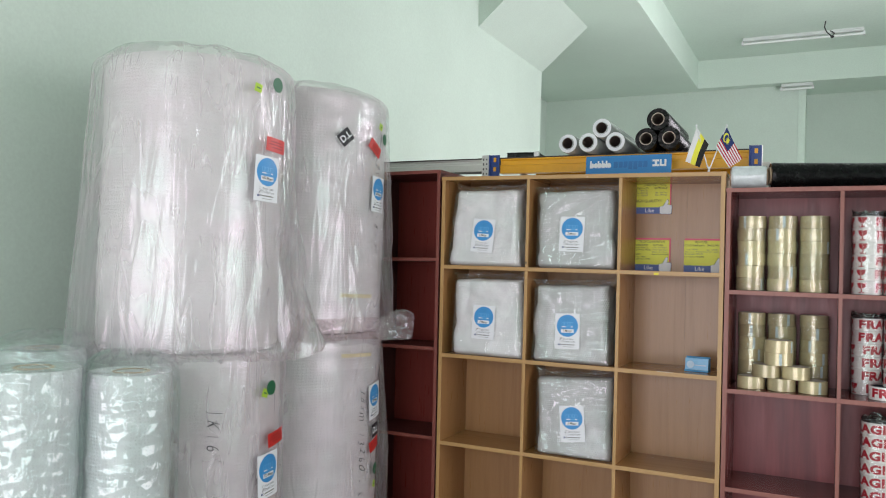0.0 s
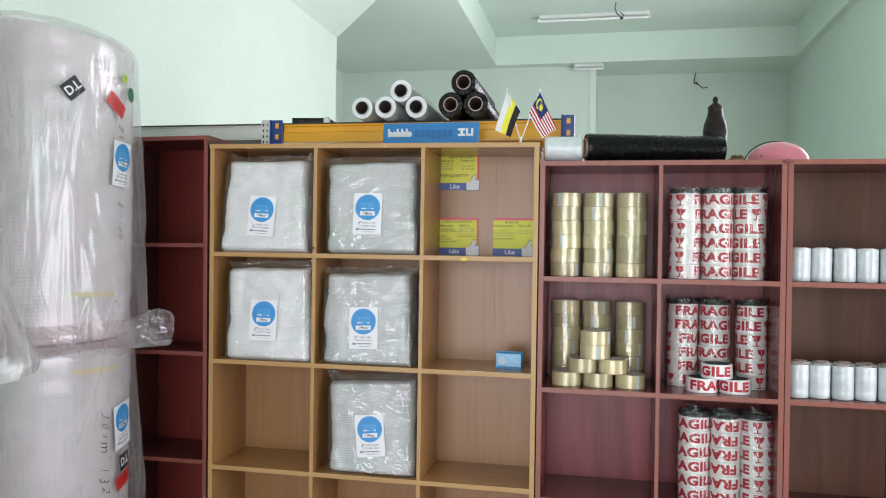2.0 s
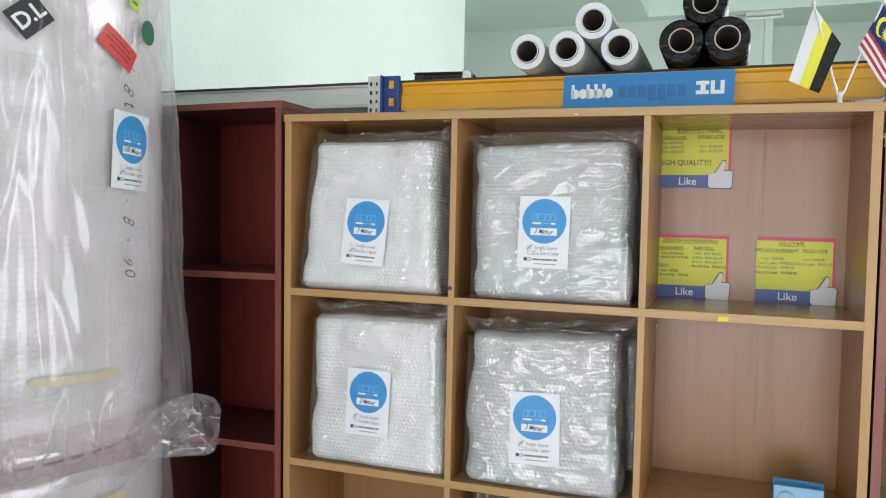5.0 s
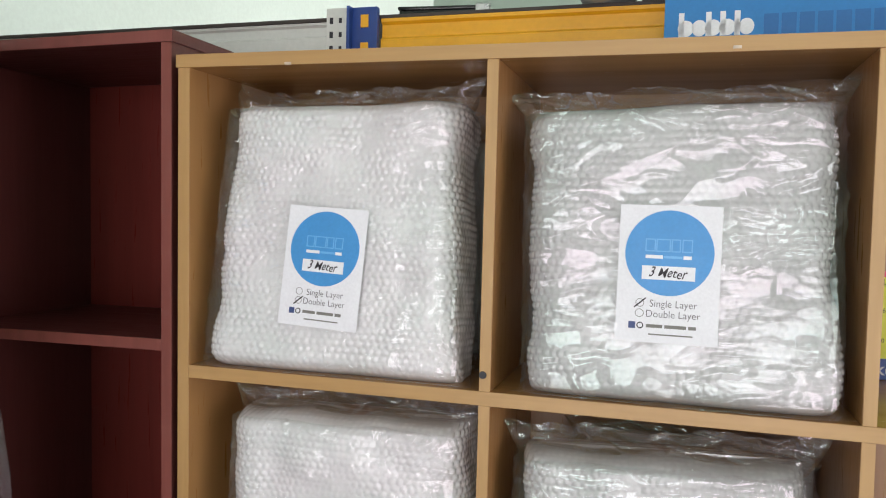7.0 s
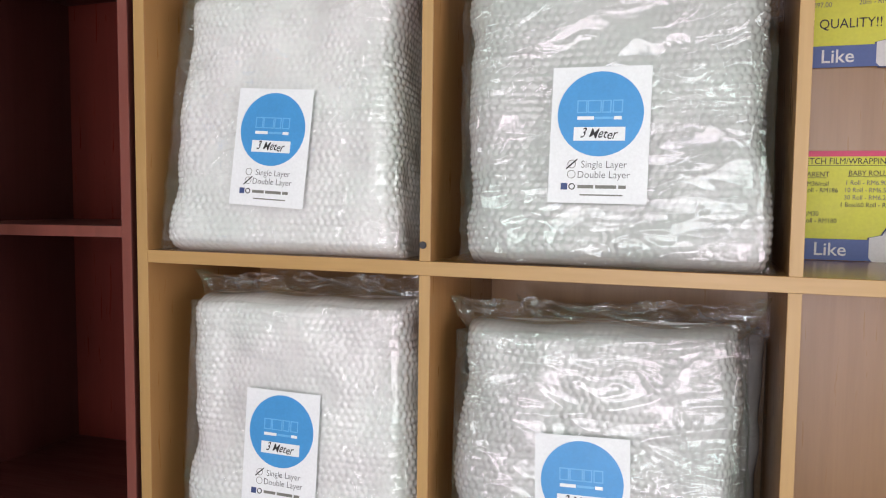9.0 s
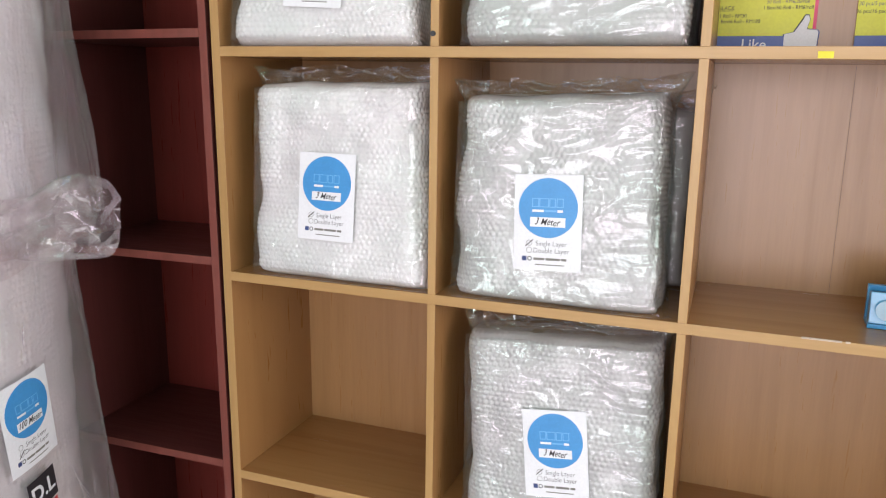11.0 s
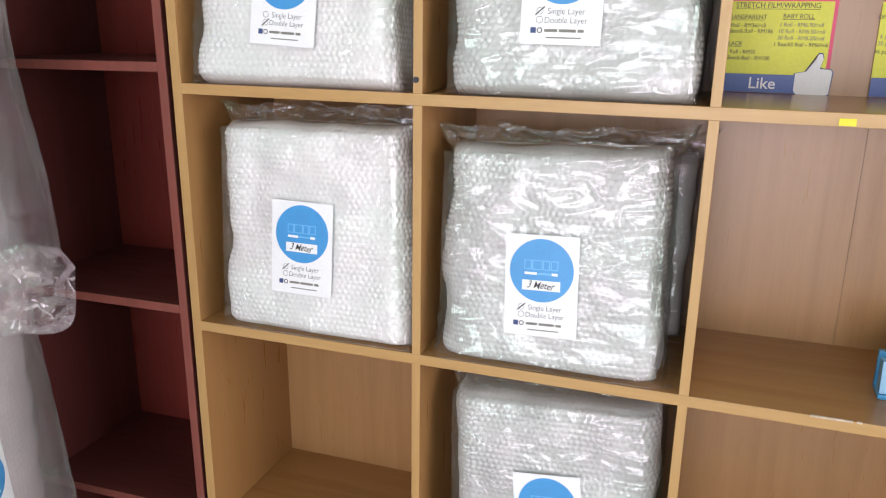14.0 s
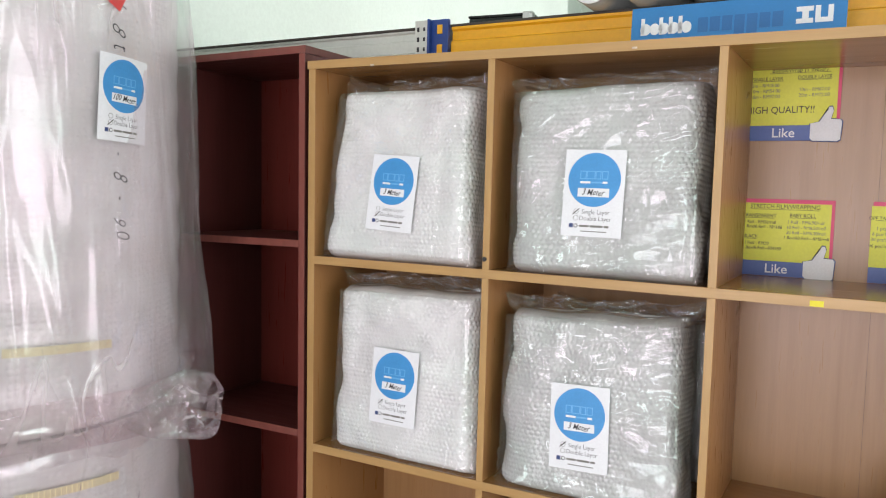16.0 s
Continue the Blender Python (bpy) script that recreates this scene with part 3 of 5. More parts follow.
# ---- bookcases ----
def bookcase(name, label, x0, x1, top, shelves, dividers, mats, lean=0.0, depth=0.275, bottom=0.06, th=0.016, drop=0.0):
    """Open bookcase with its front at y = 0. mats: upright, level, edge upright, edge level, back. lean: how far the left side leans out per metre of height."""
    up, lev, eu, el, back = mats

    def sloped(bm):
        for v in bm.verts:
            v.co.z -= drop * (v.co.x / (x1 - x0) - 0.5)
        return bm
    t = thing(name, label, "bookcase", pose(x0, 0, 0))
    w = x1 - x0
    e = 0.0012

    def left(z):
        return -lean * (z - 1.0)

    def leaned(bm):
        if lean:
            for v in bm.verts:
                if v.co.x < 0.05:
                    v.co.x += left(v.co.z)
        return bm
    for s in (0, 1):
        a = 0.0 if s == 0 else w - th
        p = part("side_panel", leaned(box(a, a + th, e, depth, 0, top - th + 0.6 * drop, 0.0008)), up, t)
        part("edge_band", leaned(box(a + 0.0003, a + th - 0.0003, 0, e, 0, top - th + 0.6 * drop, 0.0003)), eu, p, "lighter front edge band")
    p = part("top_panel", sloped(leaned(box(-0.002, w + 0.002, e - 0.002, depth, top - th, top, 0.001))), lev, t)
    part("edge_band", sloped(leaned(box(-0.0018, w + 0.0018, -0.002, e - 0.002, top - th + 0.0003, top - 0.0003, 0.0003))), el, p, "lighter front edge band")
    levels = [bottom] + sorted(shelves)
    for z in levels:
        p = part("shelf" if z != bottom else "bottom_panel", leaned(box(th, w - th, e, depth - 0.004, z - th / 2, z + th / 2, 0.0008)), lev, t)
        part("edge_band", leaned(box(th, w - th, 0, e, z - th / 2 + 0.0003, z + th / 2 - 0.0003, 0.0003)), el, p, "lighter front edge band")
    tops = levels[1:] + [top - th / 2]
    for z0, z1 in zip(levels, tops):
        for dx in dividers:
            a = dx - x0 - 0.0065
            p = part("divider", box(a, a + 0.013, e + 0.001, depth - 0.004, z0 + th / 2, z1 - th / 2 + 0.006 * (z1 > top - th), 0.0006), up, t)
            part("edge_band", box(a + 0.0003, a + 0.0127, 0.0006, e + 0.001, z0 + th / 2, z1 - th / 2 + 0.006 * (z1 > top - th), 0.0003), eu, p, "lighter front edge band")
    part("back_panel", leaned(box(0.004, w - 0.004, depth - 0.004, depth, 0.02, top - 0.004)), back, t)
    part("plinth", box(th, w - th, 0.02, 0.036, 0, bottom - th / 2, 0.001), up, t)
    return t


OAK_ROWS = (0.385, 0.754, 1.126, 1.502)
oak = bookcase("bookcase", "light oak laminate bookcase with fifteen open compartments", -0.009, 1.137, 1.884, OAK_ROWS, (0.376, 0.753),
               (oak_v, oak_h, oak_edge_v, oak_edge_h, oak_back), lean=0.008, drop=0.007, depth=0.265)
dark = bookcase("bookcase", "tall narrow dark mahogany bookcase, empty", -0.407, -0.036, 1.914, (0.384, 0.763, 1.144, 1.527), (),
                (mah_v, mah_h, mah_edge, mah_edge, mah_back), th=0.015)
dark.matrix_basis = pose(-0.377, 0.0, 0.0) @ Matrix.Rotation(radians(-0.6), 4, "Y") @ pose(0, 0, 0.001)
cherry = bookcase("bookcase", "reddish cherry laminate bookcase holding rolls of packing tape", 1.141, 1.886, 1.820, (0.380, 0.732, 1.085, 1.442), (1.517,),
                  (che_v, che_h, che_edge, che_edge, che_back), th=0.016)
walnut = bookcase("bookcase", "brown walnut laminate bookcase holding small film rolls", 1.888, 2.63, 1.820, (0.380, 0.732, 1.085, 1.442), (2.262,),
                  (wal_v, che_h, che_edge, che_edge, wal_back), th=0.016)

# wear on the oak bookcase: screw hole, chips on the shelf edge, seam in the backing board
part("screw_hole", moved(lathe([(0, 0), (0.0042, 0), (0.0042, 0.0012), (0, 0.0012)], 16), Matrix.Translation((0.374 + 0.009, 0.0002, 1.528)) @ Matrix.Rotation(radians(90), 4, "X")), ink, oak, "black round screw hole")
for k, (cx, cw) in enumerate(((0.955, 0.006), (0.968, 0.010), (0.985, 0.007), (0.994, 0.004), (1.005, 0.003))):
    part("chipped_edge", box(cx - 0.034 - cw, cx - 0.034 + cw, -0.0006, 0.002, 1.1322, 1.1345, 0.0004), chip_core, oak, "pale chip where the edge band broke off")
for cx in (0.13, 0.618):
    part("chipped_edge", box(cx + 0.008, cx + 0.016, -0.0026, 0.001, 1.8705, 1.8735, 0.0004), chip_core, oak, "pale chip where the edge band broke off")
part("yellow_tape", box(0.896, 0.914, -0.0012, 0.004, 1.4955, 1.5038, 0.0004), yellow_tape, oak, "scrap of yellow tape on the shelf edge")
part("panel_seam", box(0.9722, 0.9728, 0.2602, 0.2612, 1.511, 1.868), dark_gap, oak)
part("panel_seam", box(0.9722, 0.9728, 0.2602, 0.2612, 1.135, 1.493), dark_gap, oak)
part("knob", moved(lathe([(0, 0), (0.014, 0), (0.016, 0.004), (0.012, 0.009), (0, 0.010)], 16), Matrix.Translation((1.887 - 1.141, -0.002, 1.8145)) @ Matrix.Diagonal((1.1, 1, 0.36, 1)) @ Matrix.Rotation(radians(90), 4, "X")), mah_edge, cherry, "dark brown wooden connector knob", True)

# ---- labels and bubble wrap packs ----
def put(name, bm, depth, mat, parent, fmap=None, lift=0.0, label=""):
    """A flat drawing as a thin part, bent over fmap if given."""
    bm = solid(bm, depth)
    for v in bm.verts:
        v.co.y -= lift
    ob = part(name, bent(bm, fmap), mat, parent, label)
    return tagged(ob, kind="stuff") if name in ("writing", "logo_shape") else ob


def slanted(bm):
    """Leans flat letters like handwriting, each at its own height."""
    for v in bm.verts:
        v.co.x += 0.28 * (v.co.z - 0.001)
        v.co.z += 0.0007 * math.sin(v.co.x * 410)
    return bm


def paper_label(parent, length, double, fmap=None):
    """White card with a blue disc, a written length and two tick boxes, centred on the origin, facing -y."""
    w, h = 0.100, 0.140
    card = put("label", flat_rect(-w / 2, w / 2, -h / 2, h / 2), 0.0005, paper, parent, fmap, 0.0005, "white paper label with a blue disc")
    put("disc", shifted(flat_disc(0.0435), 0, 0, 0.0215), 0.0003, sky_blue, card, fmap, 0.0008)
    logo = bmesh.new()
    for x, ww in ((-0.0185, 0.009), (-0.0058, 0.013), (0.0065, 0.008), (0.0175, 0.009)):
        for z in (0.0225, 0.0345):
            join(logo, flat_rect(x - ww / 2, x + ww / 2, z, z + 0.0012, 2))
        for s in (-1, 1):
            join(logo, flat_rect(x + s * ww / 2 - 0.0006, x + s * ww / 2 + 0.0006, 0.0225, 0.0357, 2))
    put("logo_shape", logo, 0.0002, pale_blue, card, fmap, 0.0010)
    put("logo_bar", flat_rect(-0.023, -0.006, 0.0155, 0.0190, 4), 0.0002, print_white, card, fmap, 0.0010)
    put("logo_bar", flat_rect(0.014, 0.022, 0.0155, 0.0190, 4), 0.0002, print_white, card, fmap, 0.0010)
    put("logo_bar", flat_rect(-0.005, 0.013, 0.0160, 0.0185, 4), 0.0002, pale_blue, card, fmap, 0.0010)
    put("writing_field", flat_rect(-0.026, 0.026, -0.006, 0.0080, 4), 0.0002, print_white, card, fmap, 0.0010)
    put("writing", slanted(shifted(lettering(length, 0.0135, 0.0001, 0.85), 0, 0, 0.0010, 3)), 0.0001, ink, card, fmap, 0.0012)
    for k, words in enumerate(("Single Layer", "Double Layer")):
        z = -0.030 - 0.0105 * k
        put("tick_ring", shifted(flat_ring(0.0037, 0.0043), -0.0265, 0, z), 0.0002, faint_ink, card, fmap, 0.0007)
        put("writing", shifted(lettering(words, 0.0105, -0.00012, 0.92), 0.006, 0, z - 0.0005), 0.0001, ink, card, fmap, 0.0007)
        if (k == 1) == double:
            put("tick_mark", shifted(flat_rect(-0.0075, 0.0075, -0.0007, 0.0007, 2), -0.0265, 0, z, -42), 0.0002, ink, card, fmap, 0.0009)
    put("logo_shape", shifted(flat_rect(-0.0034, 0.0034, -0.0034, 0.0034, 2), -0.0335, 0, -0.0530), 0.0002, bar_navy, card, fmap, 0.0007)
    put("logo_shape", shifted(flat_ring(0.0023, 0.0034), -0.0255, 0, -0.0530), 0.0002, ink, card, fmap, 0.0007)
    for a, b in ((-0.0195, -0.0035), (-0.0015, 0.0195), (0.0215, 0.0290)):
        put("text_bar", flat_rect(a, b, -0.0548, -0.0514, 4), 0.0002, faint_ink, card, fmap, 0.0007)
    put("text_bar", flat_rect(-0.017, 0.026, -0.0622, -0.0608, 6), 0.0002, faint_ink, card, fmap, 0.0007)
    return card


def pack_shape(w, h, d, seed, bubbles=True, step=0.0016, lx=0.0, lz=0.15):
    """Folded bubble wrap: a soft block with rounded folds and rows of cushions."""
    rx, rz, r = w / 2, h / 2, min(0.035, d * 0.42)
    off = Vector((seed * 3.1, seed * 1.7, seed * 2.3))
    nz = max(12, int(h / (step if bubbles else 0.008)))
    prof = []
    def add_line(x0, y0, x1, y1):
        n = max(1, int(math.hypot(x1 - x0, y1 - y0) / (step if bubbles else 0.008)))
        for k in range(n):
            prof.append((x0 + (x1 - x0) * k / n, y0 + (y1 - y0) * k / n))
    def add_arc(cx, cy, a0, a1):
        n = max(4, int(r * abs(a1 - a0) / (step if bubbles else 0.008)))
        for k in range(n):
            a = a0 + (a1 - a0) * k / n
            prof.append((cx + r * math.cos(a), cy + r * math.sin(a)))
    pi = math.pi
    add_line(-rx + r, 0, rx - r, 0)
    add_arc(rx - r, r, -pi / 2, 0)
    add_line(rx, r, rx, d - r)
    add_arc(rx - r, d - r, 0, pi / 2)
    for k in range(6):
        prof.append((rx - r - (2 * rx - 2 * r) * k / 6, d))
    add_arc(-rx + r, d - r, pi / 2, pi)
    add_line(-rx, d - r, -rx, r)
    add_arc(-rx + r, r, pi, 1.5 * pi)
    n = len(prof)
    run, acc = [], 0.0
    for k in range(n):
        run.append(acc)
        q = prof[(k + 1) % n]
        acc += math.hypot(q[0] - prof[k][0], q[1] - prof[k][1])
    px, pz = 0.0092, 0.0080
    verts = []
    for j in range(nz + 1):
        v = j / nz
        z = h * v
        e = min(v, 1 - v) * h
        er = 0.022
        sh = math.sqrt(max(0.0, 1 - ((er - e) / er) ** 2)) if e < er else 1.0
        for k, (x, y) in enumerate(prof):
            soft = noise.noise(Vector((x * 9, y * 9, z * 9)) + off)
            bulge = 0.010 * soft + 0.0045 * noise.noise(Vector((x * 21, y * 21, z * 21)) + off)
            press = 1 / (1 + (abs(x - lx) / 0.062) ** 8 + (abs(z - lz) / 0.082) ** 8) if y < d / 2 else 0.0
            bulge *= 1 - press
            nx, ny = x / rx, (y - d / 2) / (d / 2)
            ln = max(1e-6, math.hypot(nx * abs(nx), ny * abs(ny)))
            nx, ny = nx * abs(nx) / ln, ny * abs(ny) / ln
            b = 0.0
            if bubbles:
                row = round(z / pz)
                fx = (run[k] / px + 0.5 * (row % 2) + 0.55 * soft + 0.25 * noise.noise(Vector((x * 31, row * 1.7, y * 31)) + off)) % 1.0 - 0.5
                fz = z / pz - row
                q2 = (fx * fx + 0.76 * fz * fz) / 0.205
                b = 0.0026 * math.sqrt(1 - q2) * (0.42 + 0.85 * abs(nx)) * (0.75 + 0.8 * noise.noise(Vector((x * 40, y * 40, z * 40)) + off)) if q2 < 1 else 0.0
            cy = d / 2 + (y - d / 2) * (0.30 + 0.70 * sh)
            cx = x * (0.978 + 0.022 * sh)
            amt = (b + bulge) * (0.3 + 0.7 * sh)
            verts.append((cx + nx * amt, cy + ny * amt * (1.0 if ny < 0 else 0.3), z + 0.004 * noise.noise(Vector((x * 14, 3, y * 10)) + off) * max(0.0, 2 * v - 1)))
    faces = [(j * n + k, j * n + (k + 1) % n, (j + 1) * n + (k + 1) % n, (j + 1) * n + k) for j in range(nz) for k in range(n)]
    faces.append(tuple(range(n))[::-1])
    faces.append(tuple(nz * n + k for k in range(n)))
    me = bpy.data.meshes.new("folded_sheet")
    me.from_pydata(verts, [], faces)
    me.materials.append(bubble_white)
    for p in me.polygons:
        p.use_smooth = len(p.vertices) < 5
    return me


def bag_shape(w, h, d, seed, head=0.045, foot=0.02, crease=1.0, lx=9.0, lz=9.0):
    """Loose clear bag round a pack, flattened to a seam at head and foot."""
    off = Vector((seed * 5.3 + 9, seed, seed * 2.9))
    nu, nv = 230, 170
    hw, hd, rc = w / 2 + 0.003, d / 2 + 0.003, 0.022
    straight = [2 * (hw - rc), 2 * (hd - rc)]
    arc = math.pi * rc / 2
    total = 2 * sum(straight) + 4 * arc

    def edge(u):
        """Point and outward normal on a rounded rectangle, by length along it."""
        q = (u % 1.0) * total
        for k in range(4):
            ln = straight[k % 2]
            ang = math.pi / 2 * k
            c, s = math.cos(ang), math.sin(ang)
            if q < ln:
                px, py, n = -ln / 2 + q, -(hd if k % 2 == 0 else hw), (0.0, -1.0)
                return (px * c - py * s, px * s + py * c, n[0] * c - n[1] * s, n[0] * s + n[1] * c)
            q -= ln
            if q < arc:
                t = -math.pi / 2 + q / rc
                bx, by = ln / 2, -((hd if k % 2 == 0 else hw) - rc)
                px, py, nx, ny = bx + rc * math.cos(t), by + rc * math.sin(t), math.cos(t), math.sin(t)
                return (px * c - py * s, px * s + py * c, nx * c - ny * s, nx * s + ny * c)
            q -= arc
        return (-hw + rc, -hd, 0.0, -1.0)
    ring = [edge(k / nu) for k in range(nu)]

    def f(u, v):
        x, y, nx, ny = ring[round(u * nu) % nu]
        z = -foot + (h + head + foot) * v
        over = max(0.0, z - (h - 0.012)) / (head + 0.012)
        under = max(0.0, 0.012 - z) / (foot + 0.012)
        flat = 1 - 0.93 * min(1.0, max(over, under) ** 0.8)
        ear = 1 + 0.05 * over + 0.11 * under
        wob = noise.noise(Vector((x * 7, y * 7, z * 7)) + off)
        n1 = max(0.0, 1 - 3.2 * abs(noise.noise(Vector((x * 5 + z * 3, y * 9, z * 20 - x * 4)) + off))) ** 2
        n2 = max(0.0, 1 - 3.0 * abs(noise.noise(Vector((x * 24 - z * 9, y * 20, z * 46 + x * 9)) + off * 2))) ** 2
        some = 0.5 + 0.5 * noise.noise(Vector((x * 8, y * 8, z * 8)) + off * 3)
        amt = 0.0015 * wob + crease * some * (0.0042 * n1 + 0.0038 * n2) + 0.0044
        if ny < -0.9:
            press = 1 / (1 + (abs(x - lx) / 0.060) ** 8 + (abs(z - lz) / 0.080) ** 8)
            amt += press * (0.0044 - amt)
        lean = over * 0.03 * (0.6 + noise.noise(Vector((x * 9, 1, 2)) + off))
        jag = noise.noise(Vector((x * 34, 5, 2)) + off)
        sag = -over * 0.022 * (0.5 + noise.noise(Vector((x * 12, 5, 2)) + off)) + 0.012 * over * jag - over * 0.4 * head * max(0, 0.5 - abs(x) / w)
        zz = max(z + sag, 0.0009 + 0.004 * abs(wob)) if z < 0.02 else z + sag
        crumple = 0.010 * over * noise.noise(Vector((x * 22, 9, z * 30)) + off)
        return (x * ear + nx * amt, d / 2 + y * flat + ny * amt - under * d * 0.36 - over * d * 0.1 + lean + crumple, zz)
    return sheet(nu, nv, f, True)


def mouth_shape(w, h, d, seed):
    """Loose open mouth of the bag above the pack: a crumpled double edge with wide pointed corners."""
    off = Vector((seed * 2.3 + 4, seed * 1.9, seed))
    draw = random.Random(seed * 7 + 1)
    ears = {s: (draw.uniform(0.018, 0.032), draw.uniform(0.004, 0.020)) for s in (-1, 1)}

    def f(u, v):
        side = math.cos(2 * math.pi * u)
        front = math.sin(2 * math.pi * u)
        out, up = ears[1 if side > 0 else -1]
        ear = abs(side) ** 6
        x = side * (w / 2 + 0.004) + math.copysign(ear * out * v ** 0.8, side)
        n1 = noise.noise(Vector((x * 11, front * 0.6, v * 0.8)) + off)
        n2 = max(0.0, 1 - 3 * abs(noise.noise(Vector((x * 26 + v * 2, front, v * 2.2 - x * 9)) + off * 2))) ** 2
        n3 = noise.noise(Vector((x * 46, front * 1.5, v * 2.0)) + off)
        top = 0.020 + up * ear + 0.013 * n1
        z = h - 0.014 + (top + 0.014) * v
        thick = d * 0.30 * (1 - 0.85 * v) * math.copysign(abs(front) ** 0.6, front)
        return (x, d * 0.40 - thick + 0.016 * v * n1 + 0.008 * v * n2 + 0.005 * v * n3 + 0.02 * v * side * noise.noise(Vector((side, 4, v)) + off), z + 0.005 * v * n3)
    return sheet(200, 26, f, True)


def slumped(w, h, bl, br, tl, tr, dzl, dzr):
    """How a pack of width w and height h sags: shifts of its four corners, in metres."""
    def f(x, y, z):
        u, v = min(1.2, max(-0.2, x / w + 0.5)), min(1.15, max(0.0, z / h))
        left, right = bl + (tl - bl) * v, br + (tr - br) * v
        return (x + left * (1 - u) + right * u, y, z + v * v * (dzl * (1 - u) + dzr * u))
    return f


def bubble_pack(x, z, w, h, d, y, seed, double, turn=0.0, tilt=0.0, lx=0.0, lz=0.0, lturn=0.0, lbl=True, sag=(0, 0, 0, 0, 0, 0), mat=None):
    """One bagged pack that stands on a shelf and leans back by tilt degrees."""
    t = thing("bubble_wrap_pack", "clear bag of folded bubble wrap with a blue paper label" if lbl else "clear plastic bag of folded bubble wrap behind another pack", "packaging",
              pose(x, y, z, -tilt, 0, turn), "packs in the bookcase")
    f = slumped(w, h, *sag)
    me = pack_shape(w, h, d, seed, lbl, lx=lx, lz=lz)
    for v in me.vertices:
        v.co = f(*v.co)
    me.materials.clear()
    me.materials.append(mat or bubble_white)
    part("folded_sheet", me, None, t, "folded white bubble wrap sheet")
    part("bag", bent(bag_shape(w, h, d, seed, head=0.004, crease=0.85 if seed in (1, 3) else 1.1, lx=lx, lz=lz), f), bag_film, t, "crinkled clear plastic bag", True)
    part("bag_mouth", bent(mouth_shape(w, h, d, seed), f), bag_mouth_film, t, "loose crumpled mouth of the bag", True)
    if lbl:
        holder = paper_label(t, "3 Meter", double)
        holder.matrix_basis = pose(lx, -0.0078, lz, 0, lturn, 0)
    return t


R1, R2, R3 = 1.5105, 1.1345, 0.7625
bubble_pack(0.1825, R1, 0.304, 0.326, 0.118, -0.002, 1, True, 0, 6, -0.003, 0.1265, 3.0, sag=(-0.006, 0.006, 0.006, -0.006, 0.002, 0.002), mat=bubble_whiter)
bubble_pack(0.570, R1, 0.304, 0.318, 0.130, -0.004, 2, False, 0, 5, -0.006, 0.136, 0.5, sag=(0.003, 0.004, -0.005, -0.003, -0.003, 0.005))
bubble_pack(0.204, R2, 0.300, 0.325, 0.128, -0.004, 3, False, 0, 5, -0.010, 0.141, 0.5, sag=(0.002, 0.006, -0.004, -0.007, 0.0, 0.004), mat=bubble_whiter)
bubble_pack(0.562, R2, 0.298, 0.314, 0.135, -0.004, 4, False, 0, 5, -0.006, 0.127, -2.0, sag=(0.0, 0.004, -0.002, -0.004, -0.004, 0.007))
bubble_pack(0.581, R3, 0.296, 0.318, 0.135, 0.006, 5, False, 0, 5, 0.001, 0.135, -6.0, sag=(0.004, 0.002, -0.008, -0.006, -0.008, 0.010))
bubble_pack(0.225, R1, 0.270, 0.290, 0.072, 0.180, 6, False, 0, 0, lbl=False)
bubble_pack(0.595, R1, 0.280, 0.290, 0.072, 0.180, 7, False, 0, 0, lbl=False)
bubble_pack(0.235, R2, 0.255, 0.290, 0.072, 0.180, 8, False, 0, 0, lbl=False)
bubble_pack(0.600, R2, 0.280, 0.290, 0.072, 0.180, 9, False, 0, 0, lbl=False)

# ---- standing rolls of bubble wrap in plastic sleeves ----
def roll_body(r, h, seed):
    off = Vector((seed * 2.7, seed * 4.1, 0))

    def f(u, v):
        a = 2 * math.pi * u
        z = h * v
        e = min(z, h - z)
        rr = r * (1 - 0.035 * max(0.0, 1 - e / 0.012) ** 2)
        rr += 0.004 * noise.noise(Vector((math.cos(a) * 2.2, math.sin(a) * 2.2, z * 5)) + off) + 0.0015 * math.sin(z * 74 + seed)
        return (rr * math.cos(a), rr * math.sin(a), z)
    bm = sheet(72, 60, f, True)
    bm.verts.ensure_lookup_table()
    bm.faces.new([bm.verts[k] for k in range(72)][::-1])
    bm.faces.new([bm.verts[60 * 72 + k] for k in range(72)])
    return bm


